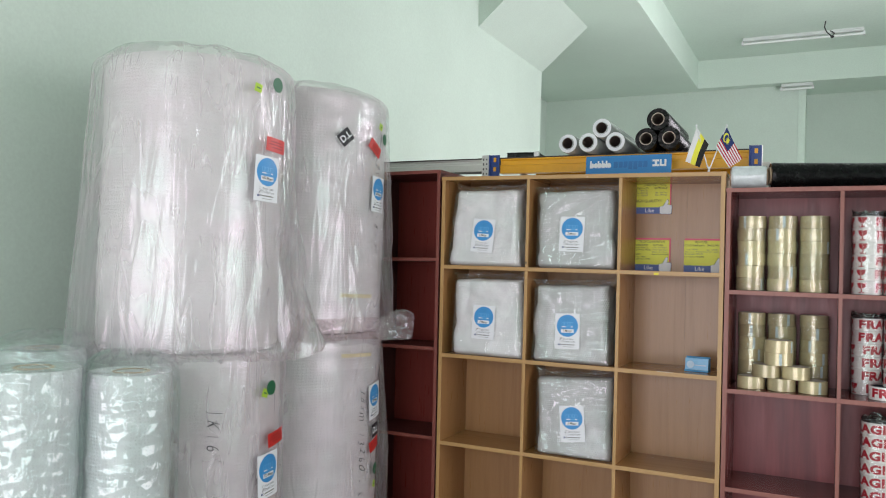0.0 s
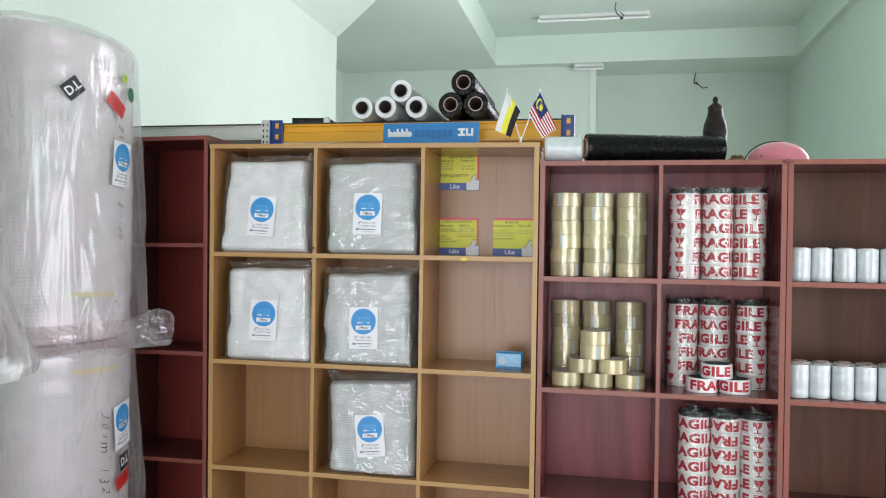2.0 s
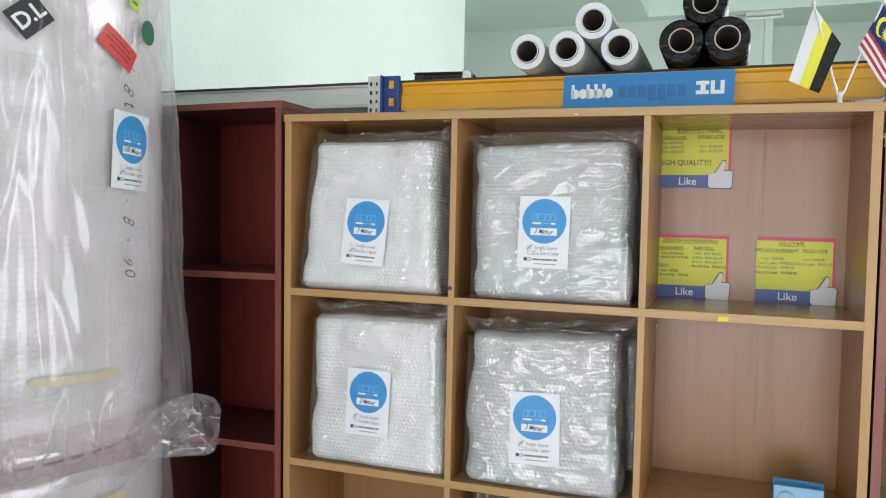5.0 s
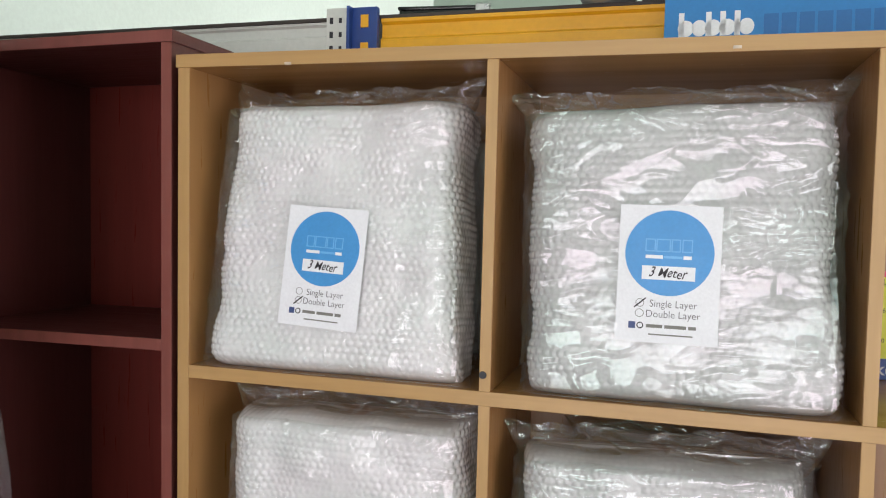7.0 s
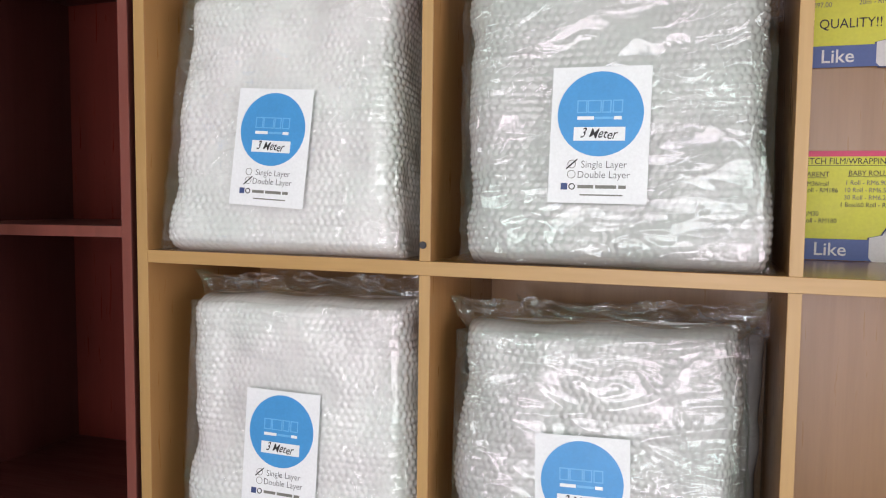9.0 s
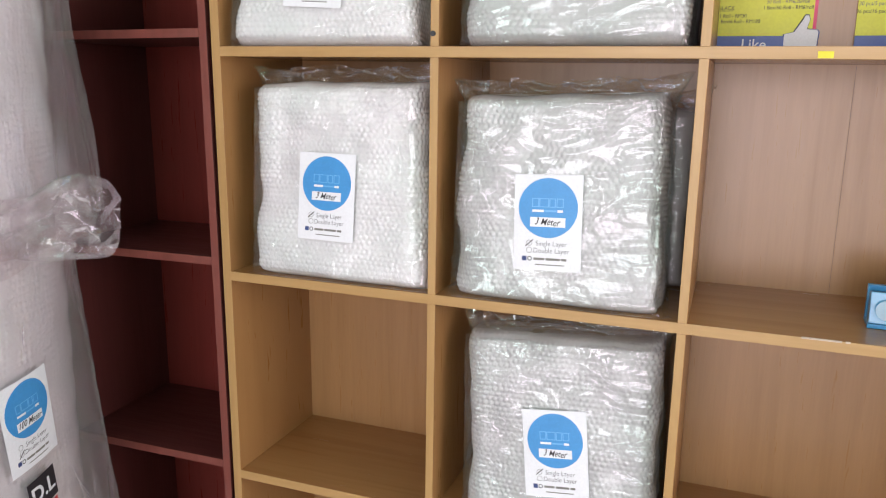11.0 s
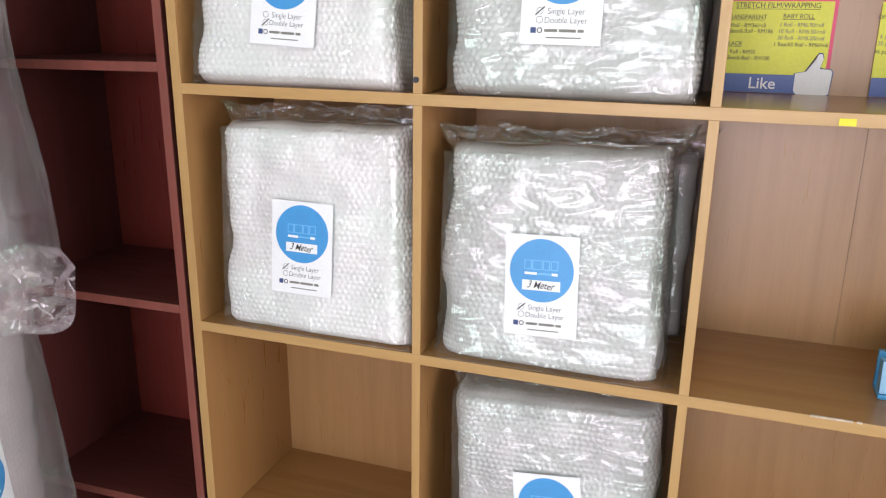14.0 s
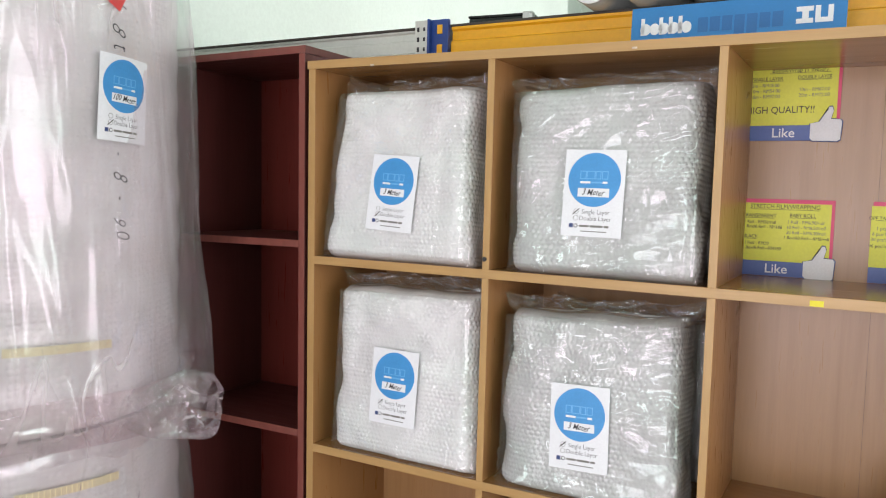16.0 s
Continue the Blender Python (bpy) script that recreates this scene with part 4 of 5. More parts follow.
def sleeve_shape(r, h, seed, tail=0.0, flare=0.0, flare_at=110.0, closed_top=True, loose=0.010, slack=0.0, ymax=9.0, spread=0.0):
    """Plastic sleeve with upright folds; its tail hangs below the roll and stands off where it flares."""
    off = Vector((seed * 1.3, seed * 2.1, seed * 0.7))
    nu, nv = 420, 130
    fa = radians(flare_at) - math.pi / 2
    draw = random.Random(seed * 13)
    lines = [(draw.uniform(-math.pi, math.pi), draw.choice((-1, 1)) * draw.uniform(0.1, 0.9), draw.uniform(0, h), draw.uniform(0.2, 0.6), draw.uniform(0.005, 0.010), draw.uniform(0.002, 0.006)) for _ in range(int(22 * r / 0.3))]

    def f(u, v):
        a = 2 * math.pi * u
        z = -tail + (h + tail + (0.035 if closed_top else 0.0)) * v
        c, s = math.cos(a), math.sin(a)
        near = max(0.0, math.cos(a - fa)) ** 6
        low = max(0.0, 1 - (z + tail) / 0.62)
        facet = max(0.0, 1 - 2.4 * abs(noise.noise(Vector((c * r * 11 + z * 0.8, s * r * 11 - z * 0.6, z * 0.7)) + off))) ** 1.6
        facet2 = max(0.0, 1 - 3 * abs(noise.noise(Vector((c * r * 26 - z * 1.6, s * r * 26 + z * 1.1, z * 1.3)) + off * 3))) ** 2
        crease = 0.0
        for a0, sl, z0, half, wd, ht in lines:
            dz = (z - z0) / half
            if -1 < dz < 1:
                da = (a - a0 - sl * (z - z0) + math.pi) % (2 * math.pi) - math.pi
                da *= r
                if abs(da) < 3 * wd:
                    crease += ht * (1 - dz * dz) * math.exp(-(da / wd) ** 2)
        rr = r + loose * (0.35 + 0.5 * noise.noise(Vector((c * 1.6, s * 1.6, z * 1.6)) + off)) + crease + 0.006 * facet + 0.003 * facet2
        rr += slack * max(0.0, math.cos(a - radians(55))) ** 5 * min(1.0, (h - z) / 0.5) * (0.8 + 0.5 * noise.noise(Vector((c * 3, s * 3, z * 2)) + off))
        rr += spread * max(0.0, 1 - (z + tail) / (h + tail)) * max(0.0, math.cos(a - radians(224))) ** 0.7
        rr += flare * near * low ** 1.6 * (0.75 + 0.5 * noise.noise(Vector((c * 7, s * 7, z * 7)) + off))
        if z < 0:
            rr += -0.02 * (-z / max(tail, 1e-6)) + 0.012 * noise.noise(Vector((c * 6, s * 6, z * 12)) + off)
        if closed_top and z > h - 0.03:
            k = (z - h + 0.03) / 0.065
            rr *= 1 - 0.55 * k ** 2.2
            z = h - 0.03 + 0.082 * math.sin(min(1, k) * 1.4) + 0.012 * noise.noise(Vector((c * 4, s * 4, 1)) + off) * k
        rr = max(rr, r + 0.009) if 0 < z < h - 0.03 else rr
        drop = 0.035 * near * low * noise.noise(Vector((c * 5, s * 5, 3)) + off)
        return (rr * c, min(rr * s, ymax) if c > 0.2 else rr * s, z + drop)
    return sheet(nu, nv, f, True)


def sticker(parent, kind, r, ang, z, turn=0.0):
    """A sticker wrapped on a roll: red strip, green dot, lime square or black diamond with letters."""
    f = around(r, ang, z, turn)
    if kind == "red":
        p = put("sticker", flat_rect(-0.043, 0.043, -0.022, 0.022, 12), 0.0005, red_sticker, parent, f, 0.0005, "red warning sticker")
        for k, (a, b) in enumerate(((-0.028, 0.025), (-0.034, 0.032), (-0.02, 0.03))):
            put("text_bar", flat_rect(a, b, 0.008 - 0.009 * k, 0.011 - 0.009 * k, 8), 0.0002, red_text, p, f, 0.0008)
        return p
    if kind == "green":
        return put("sticker", flat_disc(0.023), 0.0005, green_sticker, parent, f, 0.0005, "round dark green sticker")
    if kind == "lime":
        p = put("sticker", flat_rect(-0.013, 0.013, -0.013, 0.013, 4), 0.0005, lime_sticker, parent, f, 0.0005, "small lime green sticker")
        put("text_bar", flat_rect(-0.007, 0.007, -0.002, 0.002, 3), 0.0002, green_sticker, p, f, 0.0008)
        return p
    p = put("sticker", flat_rect(-0.030, 0.030, -0.026, 0.026, 8), 0.0005, ink, parent, f, 0.0005, "black sticker with white letters")
    put("letters", lettering("D.L", 0.036, 0.0008), 0.0002, print_white, p, f, 0.0008)
    return p


def roll_label(parent, r, ang, z, turn=0.0):
    return paper_label(parent, "100 Meter", True, around(r, ang, z, turn))


pen = random.Random(7)


def pen_marks(parent, text, size, r, ang, z, turn=90):
    """Felt pen writing that runs down the roll, one part a sign, each a little askew."""
    down = 0.0
    for ch in text:
        if ch != " ":
            bm = lettering(ch, size * pen.uniform(0.85, 1.2), -0.020 * size, pen.uniform(0.6, 0.85))
            for v in bm.verts:
                v.co.x += 0.35 * v.co.z
            bm = shifted(bm, down, 0, pen.uniform(-0.1, 0.1) * size, pen.uniform(-14, 14))
            put("pen_sign", bm, 0.0004, ink, parent, around(r, ang, z, turn), 0.0004)
        down += size * (0.62 if ch not in " '" else 0.35)


def standing_roll(x, y, z, r, h, seed, label, mat=None, tail=0.0, flare=0.0, flare_at=110.0, sleeve=None, closed=True, slack=0.0, ymax=9.0, gap=0.008, spread=0.0):
    t = thing("bubble_wrap_roll", label, "roll", pose(x, y, z), "standing bubble wrap rolls")
    part("wound_wrap", roll_body(r - gap, h, seed), mat or bubble_roll, t, "wound white bubble wrap", True)
    part("sleeve", sleeve_shape(r, h, seed, tail, flare, flare_at, closed, 0.010, slack, ymax, spread), sleeve or pink_film, t, "creased milky plastic sleeve", True)
    part("core", moved(lathe([(0.040, h - 0.02), (0.046, h - 0.02), (0.046, h + 0.002), (0.040, h + 0.002)], 24, True), Matrix()), cardboard, t)
    return t


AX, AY, AR = -0.405, -1.056, 0.306
BX, BY, BR = -0.512, -0.362, 0.366
ra2 = standing_roll(AX, AY, 0.006, AR, 1.212, 1, "tall white bubble wrap roll in a milky sleeve on the floor", tail=0.0)
ra1 = standing_roll(AX, AY, 1.224, AR, 0.895, 2, "white bubble wrap roll in a loose pinkish sleeve, stacked high", tail=0.03, flare=0.15, flare_at=134, slack=0.02, gap=0.022, spread=0.060)
rb2 = standing_roll(BX, BY, 0.006, BR, 1.225, 3, "tall bubble wrap roll in a milky sleeve, with pen marks", tail=0.0, slack=0.055, ymax=0.354, gap=0.004, sleeve=loose_film)
rb1 = standing_roll(BX, BY, 1.237, BR, 0.925, 4, "bubble wrap roll in a knotted pinkish sleeve, stacked high", tail=0.05, flare=0.03, flare_at=100, slack=0.060, ymax=0.354, gap=0.004, sleeve=loose_film)
AS, BS = AR + 0.026, BR + 0.012
roll_label(ra1, AS, 84, 1.757 - 1.224, 2)
sticker(ra1, "red", AS, 90, 1.865 - 1.224, 4)
sticker(ra1, "green", AS, 90, 2.054 - 1.224)
sticker(ra1, "lime", AS, 76, 2.030 - 1.224, 12)
roll_label(ra2, AS, 93, 0.835, -4)
sticker(ra2, "red", AS, 99, 0.945, -8)
sticker(ra2, "green", AS, 93, 1.105)
sticker(ra2, "lime", AS, 88, 1.092, 20)
pen_marks(ra2, "JK16'", 0.055, AS, 58, 1.05)
pen_marks(ra2, "1'73 2", 0.050, AS, 61, 0.80)
roll_label(rb1, BS, 95, 1.7805 - 1.237, 3)
sticker(rb1, "red", BS, 89.7, 1.962 - 1.237, 30)
sticker(rb1, "green", BS, 102.6, 2.008 - 1.237)
sticker(rb1, "lime", BS, 96, 2.052 - 1.237, 20)
sticker(rb1, "mark", BS, 64.9, 1.983 - 1.237, -42)
pen_marks(rb1, "1 8tr", 0.045, BS, 93, 1.935 - 1.237, 88)
pen_marks(rb1, "- 8 - 90.", 0.038, BS, 93, 1.690 - 1.237, 88)
roll_label(rb2, BS, 99, 0.955, -6)
sticker(rb2, "mark", BS, 101, 0.837, -8)
sticker(rb2, "red", BS, 100, 0.780, -14)
sticker(rb2, "green", BS, 103, 0.679)
sticker(rb2, "lime", BS, 102, 0.620, 15)
pen_marks(rb2, "3Bsm' 13260 - K - 40", 0.052, BS, 85, 1.00, 90)


for roll, ang, z in ((rb1, 78, 1.380 - 1.237), (rb2, 80, 1.145)):
    put("tape_strip", flat_rect(-0.085, 0.085, -0.007, 0.007, 20), 0.0005, pale_tape, roll, around(BR + 0.0085, ang, z, 2), 0.0005, "pale yellow strip of tape")


def tuft(parent, seed):
    """Gathered end of a sleeve: a thin flat bag corner that opens from the hem."""
    off = Vector((seed, seed * 2, 3))

    def f(u, v):
        a = 2 * math.pi * u
        c, s = math.cos(a), math.sin(a)
        n1 = noise.noise(Vector((c * 1.2, s * 1.2, v * 1.8)) + off)
        n2 = max(0.0, 1 - 3 * abs(noise.noise(Vector((c * 1.6 + v, s * 1.6, v * 2.6)) + off))) ** 2
        half = 0.018 + 0.046 * min(1.0, v * 1.25) ** 0.8
        return (0.178 * v * (1 - 0.10 * abs(s) ** 3) + 0.022 * n1 * v, c * (0.010 + 0.022 * math.sin(math.pi * min(1, v * 0.8))) + 0.014 * n2 * v, s * half * (1 + 0.25 * n1) + 0.018 * v)
    return part("gathered_end", sheet(26, 11, f, True), tuft_film, parent, "crumpled gathered end of the sleeve")


tf = tuft(rb1, 5)
tf.matrix_basis = pose(0.335, 0.055, -0.004, 0, -7, 14)
tf2 = tuft(ra1, 8)
tf2.matrix_basis = pose(0.07, 0.0, 0.885, 0, -6, -135) @ Matrix.Scale(0.7, 4)
band = part("gathered_hem", sheet(120, 10, lambda u, v: tuple(
    (BR + 0.012 + 0.016 * math.sin(math.pi * v) + 0.010 * noise.noise(Vector((math.cos(6.283 * u) * 5, math.sin(6.283 * u) * 5, v * 2)))) * q for q in (math.cos(6.283 * u), math.sin(6.283 * u)))
    + (-0.055 + 0.085 * v + 0.030 * math.cos(6.283 * u + 0.4) + 0.012 * noise.noise(Vector((math.cos(6.283 * u) * 3, math.sin(6.283 * u) * 3, 7))),), True), pink_film_thick, rb1, "pink gathered hem of the sleeve", True)

for x, y, r, h, s in ((-0.137, -1.532, 0.113, 1.205, 11), (-0.270, -1.712, 0.118, 1.222, 12), (-0.515, -1.505, 0.125, 1.235, 13)):
    standing_roll(x, y, 0.006, r, h, s, "slim clear bubble wrap roll standing on the floor", bubble_clear, sleeve=slim_film)

# ---- packing tape, film rolls ----
TR, TW, TI = 0.0485, 0.0452, 0.0385
ring_me = {}
for key, mat in (("clear", tape_clear), ("print", tape_white)):
    ring_me[key] = mesh_of("tape_ring", lathe([(TI + 0.003, 0.0002), (TR - 0.0007, 0.0003), (TR, 0.0008), (TR, TW - 0.0008), (TR - 0.0007, TW - 0.0003), (TI + 0.003, TW - 0.0002)], 40, True), mat, True)
shaded_core_me = mesh_of("core", lathe([(TI, 0.0001), (TI + 0.0029, 0.0001), (TI + 0.0029, TW - 0.0001), (TI, TW - 0.0001)], 32, True), shaded_core)
core_me = mesh_of("core", lathe([(TI, 0.0001), (TI + 0.0029, 0.0001), (TI + 0.0029, TW - 0.0001), (TI, TW - 0.0001)], 32, True), tape_core)


def cut_for_bend(bm, width, n=26):
    for k in range(1, n):
        x = -width / 2 + width * k / n
        bmesh.ops.bisect_plane(bm, geom=bm.verts[:] + bm.edges[:] + bm.faces[:], plane_co=(x, 0, 0), plane_no=(1, 0, 0))
    return bm


def glass_icon():
    """Broken wine glass: two halves of a bowl, stem and foot."""
    bm = bmesh.new()
    left = [(-0.0150, 0.0175), (-0.0012, 0.0175), (-0.0032, 0.0115), (-0.0006, 0.0070), (-0.0010, -0.0032), (-0.0070, -0.0012), (-0.0134, 0.0062)]
    right = [(0.0150, 0.0175), (0.0134, 0.0062), (0.0070, -0.0012), (0.0000, -0.0032), (0.0006, 0.0066), (-0.0020, 0.0115), (0.0002, 0.0175)]
    stem = [(-0.002, -0.0032), (0.002, -0.0032), (0.002, -0.0140), (-0.002, -0.0140)]
    foot = [(-0.0095, -0.0142), (0.0095, -0.0142), (0.0095, -0.0178), (-0.0095, -0.0178)]
    for pts in (left, right, stem, foot):
        bm.faces.new([bm.verts.new((x, 0, z)) for x, z in pts])
    return bm


def tape_print(upside):
    bm = lettering("FRAGILE", 0.0395, 0.0020, 1.0, 1.08)
    w = max(v.co.x for v in bm.verts) - min(v.co.x for v in bm.verts)
    for v in bm.verts:
        v.co.x *= 0.190 / w
    for x in (-0.138, 0.124):
        join(bm, shifted(glass_icon(), x, 0, 0))
    cut_for_bend(bm, 0.305, 44)
    if upside:
        moved(bm, Matrix.Rotation(math.pi, 4, "Y"))
    f = around(TR + 0.0004, 0, TW / 2)
    me = mesh_of("print", bent(bm, f), tape_red)
    return me


print_me = {False: tape_print(False), True: tape_print(True)}
dash_me = mesh_of("tape_end", bent(solid(flat_rect(-0.0048, 0.0048, 0.002 - TW / 2, TW / 2 - 0.002, 3), 0.0003), around(TR + 0.0005, 0, TW / 2)), tape_dash)
rng = random.Random(4)


def tape_ring(parent, kind, z, spin, upside=False):
    p = part("tape_roll", ring_me[kind], None, parent)
    p.matrix_basis = pose(rng.uniform(-0.003, 0.003), rng.uniform(-0.0025, 0.0025), z, 0, 0, spin)
    part("core", shaded_core_me if kind == "print" else core_me, None, p)
    if kind == "print":
        part("print", print_me[upside], None, p, "red FRAGILE lettering with a broken glass sign")
    else:
        part("tape_end", dash_me, None, p)
    return p


def shrink_wrap(parent, h, seed, top):
    off = Vector((seed * 3.3, 1.7 * seed, 5))

    def f(u, v):
        a = 2 * math.pi * u
        c, s = math.cos(a), math.sin(a)
        z = (h + (0.016 if top else -0.003)) * v
        rr = TR + 0.0034 + 0.0022 * abs(noise.noise(Vector((c * 3, s * 3, z * 22)) + off)) ** 0.8
        if z > h - 0.002:
            k = (z - h + 0.002) / 0.018
            rr *= 1 - 0.22 * k
            rr += 0.016 * k * noise.noise(Vector((c * 5, s * 5, k)) + off)
            z += 0.012 * k * noise.noise(Vector((c * 6, s * 6, 2)) + off)
        return (rr * c, rr * s, max(z, 0.0006))
    if top:
        def rim(u, v):
            c, s = math.cos(2 * math.pi * u), math.sin(2 * math.pi * u)
            n1 = noise.noise(Vector((c * 2.4, s * 2.4, v)) + off)
            n2 = max(0.0, 1 - 3 * abs(noise.noise(Vector((c * 4, s * 4, v * 2)) + off))) ** 2
            rr = TR * (1 + 0.02 * v + 0.22 * v * n1) + 0.004 * v * n2
            return (rr * c, rr * s, h - 0.002 + v * (0.016 + 0.014 * n1 + 0.006 * n2))
        part("film_top", sheet(72, 12, rim, True), shaded_top_film, parent, "crumpled loose top of the shrink film", True)
    part("shrink_film", sheet(56, 44, f, True), shrink_film, parent, "crinkled clear shrink film", True)


def tape_stack(x, y, z, kind, n, spins, seed, upside=False):
    what = "shrink-wrapped stack of clear packing tape rolls" if kind == "clear" else "shrink-wrapped stack of white FRAGILE printed tape rolls"
    t = thing("tape_stack", what, "packing tape", pose(x, y, z), "stacks of packing tape")
    for k in range(n):
        tape_ring(t, kind, k * TW, spins[k % len(spins)] + rng.uniform(-3, 3), upside)
    shrink_wrap(t, n * TW, seed, kind == "print")
    return t


def loose_tape(x, y, z, kind, spin):
    what = "single roll of clear packing tape with a card core" if kind == "clear" else "single roll of white tape printed FRAGILE in red"
    t = thing("packing_tape", what, "packing tape", pose(x, y, z, 0, 0, spin), "loose tape rolls")
    part("tape_ring", ring_me[kind], None, t)
    part("core", shaded_core_me if kind == "print" else core_me, None, t)
    if kind == "print":
        part("print", print_me[False], None, t, "red FRAGILE lettering")
    else:
        part("tape_end", dash_me, None, t)
    return t


S1, S2, S3 = 1.4503, 1.0933, 0.7403
for k, x in enumerate((1.222, 1.327, 1.432)):
    tape_stack(x, 0.088, S1, "clear", 6, ((60, 120, -20, 150, 90, -30), (25, 40, 140, 90, -15, 5), (130, 100, 170, 60, 120, 140))[k], k)
for k, x in enumerate((1.222, 1.325, 1.437)):
    tape_stack(x, 0.195, S2, "clear", 6, ((170, 20, 35, 10, 5, -5), (150, -30, 120, 20, -20, 30), (110, 30, 45, -15, 10, 160))[k], k + 5)
for x, y, lv, sp in ((1.231, 0.083, 0, 95), (1.333, 0.083, 0, 120), (1.436, 0.083, 0, 28), (1.281, 0.084, 1, -140), (1.381, 0.084, 1, 150), (1.322, 0.086, 2, 10), (1.323, 0.085, 3, 60)):
    loose_tape(x, y, S2 + lv * TW, "clear", sp)
for k, x in enumerate((1.600, 1.697, 1.794)):
    tape_stack(x, 0.088, S1, "print", 6, ((140, 137, 139, 138, 141, 139), (3, 5, 2, 4, 1, 3), (-80, -84, -82, -67, -133, -95))[k], k + 9)
for k, x in enumerate((1.604, 1.706, 1.822)):
    tape_stack(x, 0.190, S2, "print", 6, ((104, 93, 90, 97, 73, 79), (10, 10, 11, -60, 15, 15), (-122, -115, -113, -133, -85, -78))[k], k + 13)
loose_tape(1.658, 0.083, S2, "print", 58)
loose_tape(1.757, 0.083, S2, "print", -65)
loose_tape(1.702, 0.083, S2 + TW, "print", -64)
for k, x in enumerate((1.639, 1.732, 1.827)):
    tape_stack(x, 0.108, S3, "print", 6, ((-19, -21, -18, -20, -19, -21), (-67, -65, -68, -66, -67, -66), (-145, -143, -144, -146, -144, -145))[k], k + 17, k == 1)


def small_film_roll():
    t = thing("film_roll", "small white stretch film roll standing on a walnut shelf", "film roll", pose(0, 0, 0), "small film rolls")
    part("wound_film", lathe([(0.019, 0.001), (0.0295, 0.001), (0.0312, 0.004), (0.0312, 0.024), (0.0306, 0.027), (0.0314, 0.031), (0.0308, 0.050), (0.0314, 0.054), (0.0314, 0.074), (0.0307, 0.078), (0.0312, 0.082), (0.0312, 0.098), (0.0295, 0.102), (0.019, 0.102)], 32, True), stretch_clear, t, smooth=True)
    part("core", lathe([(0.0150, 0.0), (0.0188, 0.0), (0.0188, 0.105), (0.0150, 0.105)], 24, True), tape_core, t, smooth=True)
    return t


first = small_film_roll()
spots = [(x, 0.062 + 0.006 * (k % 2), S1) for k, x in enumerate((1.938, 2.001, 2.066, 2.131, 2.196))]
spots += [(x, 0.062 + 0.005 * (k % 2), S2) for k, x in enumerate((1.938, 2.001, 2.066, 2.131, 2.196))] + [(x, 0.132, S2) for x in (1.960, 2.024, 2.089, 2.153, 2.217)]
for k, (x, y, z) in enumerate(spots):
    m = pose(x, y, z, 0, 0, 37 * k)
    if k == 0:
        first.matrix_basis = m
    else:
        copy_thing(first, m)


# ---- the storage rack behind the bookcases ----
rack = thing("storage_rack", "steel storage rack with yellow beams and blue end plates", "rack", pose(0, 0, 0))
ZD = 2.0115


def beam_bm(x0, x1, y, h, flip=1):
    """Stepped box beam, extruded along x."""
    prof = [(0, 0), (0, h * 0.52), (0.006, h * 0.58), (0.006, h * 0.86), (0.001, h * 0.92), (0.001, h), (0.045, h), (0.045, 0)]
    bm = bmesh.new()
    ends = [[bm.verts.new((x, y + flip * a, ZD - 0.006 - h + b)) for a, b in prof] for x in (x0, x1)]
    n = len(prof)
    for k in range(n):
        bm.faces.new((ends[0][k], ends[0][(k + 1) % n], ends[1][(k + 1) % n], ends[1][k]))
    bm.faces.new(ends[0])
    bm.faces.new(ends[1][::-1])
    bmesh.ops.recalc_face_normals(bm, faces=bm.faces[:])
    return bm


part("beam", beam_bm(0.116, 1.188, 0.33, 0.068), beam_yellow, rack, "yellow steel beam")
part("beam", beam_bm(0.116, 1.188, 0.86, 0.068, -1), beam_yellow, rack, "yellow steel beam")
part("beam", beam_bm(XL + 0.01, 0.022, 0.335, 0.050), rack_grey, rack, "light grey steel beam")
part("deck", box(XL + 0.01, 1.2, 0.332, 0.86, ZD - 0.0055, ZD, 0.001), deck_board, rack, "dark board deck")
for x in (0.024, 1.195):
    for y in (0.322, 0.83):
        p = part("post", box(x + 0.002, x + 0.040, y, y + 0.036, 0, ZD + 0.012, 0.002), rack_grey, rack, "light grey perforated post")
        if y < 0.5:
            for k in range(5):
                z = ZD - 0.008 - 0.022 * k
                part("slot", box(x + 0.008, x + 0.014, y - 0.0006, y + 0.001, z - 0.005, z + 0.005, 0.0004), ink, p)
                part("slot", box(x + 0.024, x + 0.029, y - 0.0006, y + 0.001, z - 0.004, z + 0.004, 0.0004), ink, p)
for x in (0.070, 1.190):
    p = part("end_plate", box(x, x + 0.044, 0.318, 0.329, ZD - 0.098, ZD + 0.010, 0.0015), rack_blue, rack, "dark blue steel end plate")
    part("fold", box(x - 0.002, x + 0.003, 0.305, 0.329, ZD - 0.098, ZD + 0.010, 0.0008), rack_blue, p)
    for z in (ZD - 0.012, ZD - 0.055):
        part("rivet", box(x + 0.017, x + 0.030, 0.316, 0.3185, z - 0.010, z + 0.010, 0.001), beam_yellow, p, "yellow painted rivet slot")


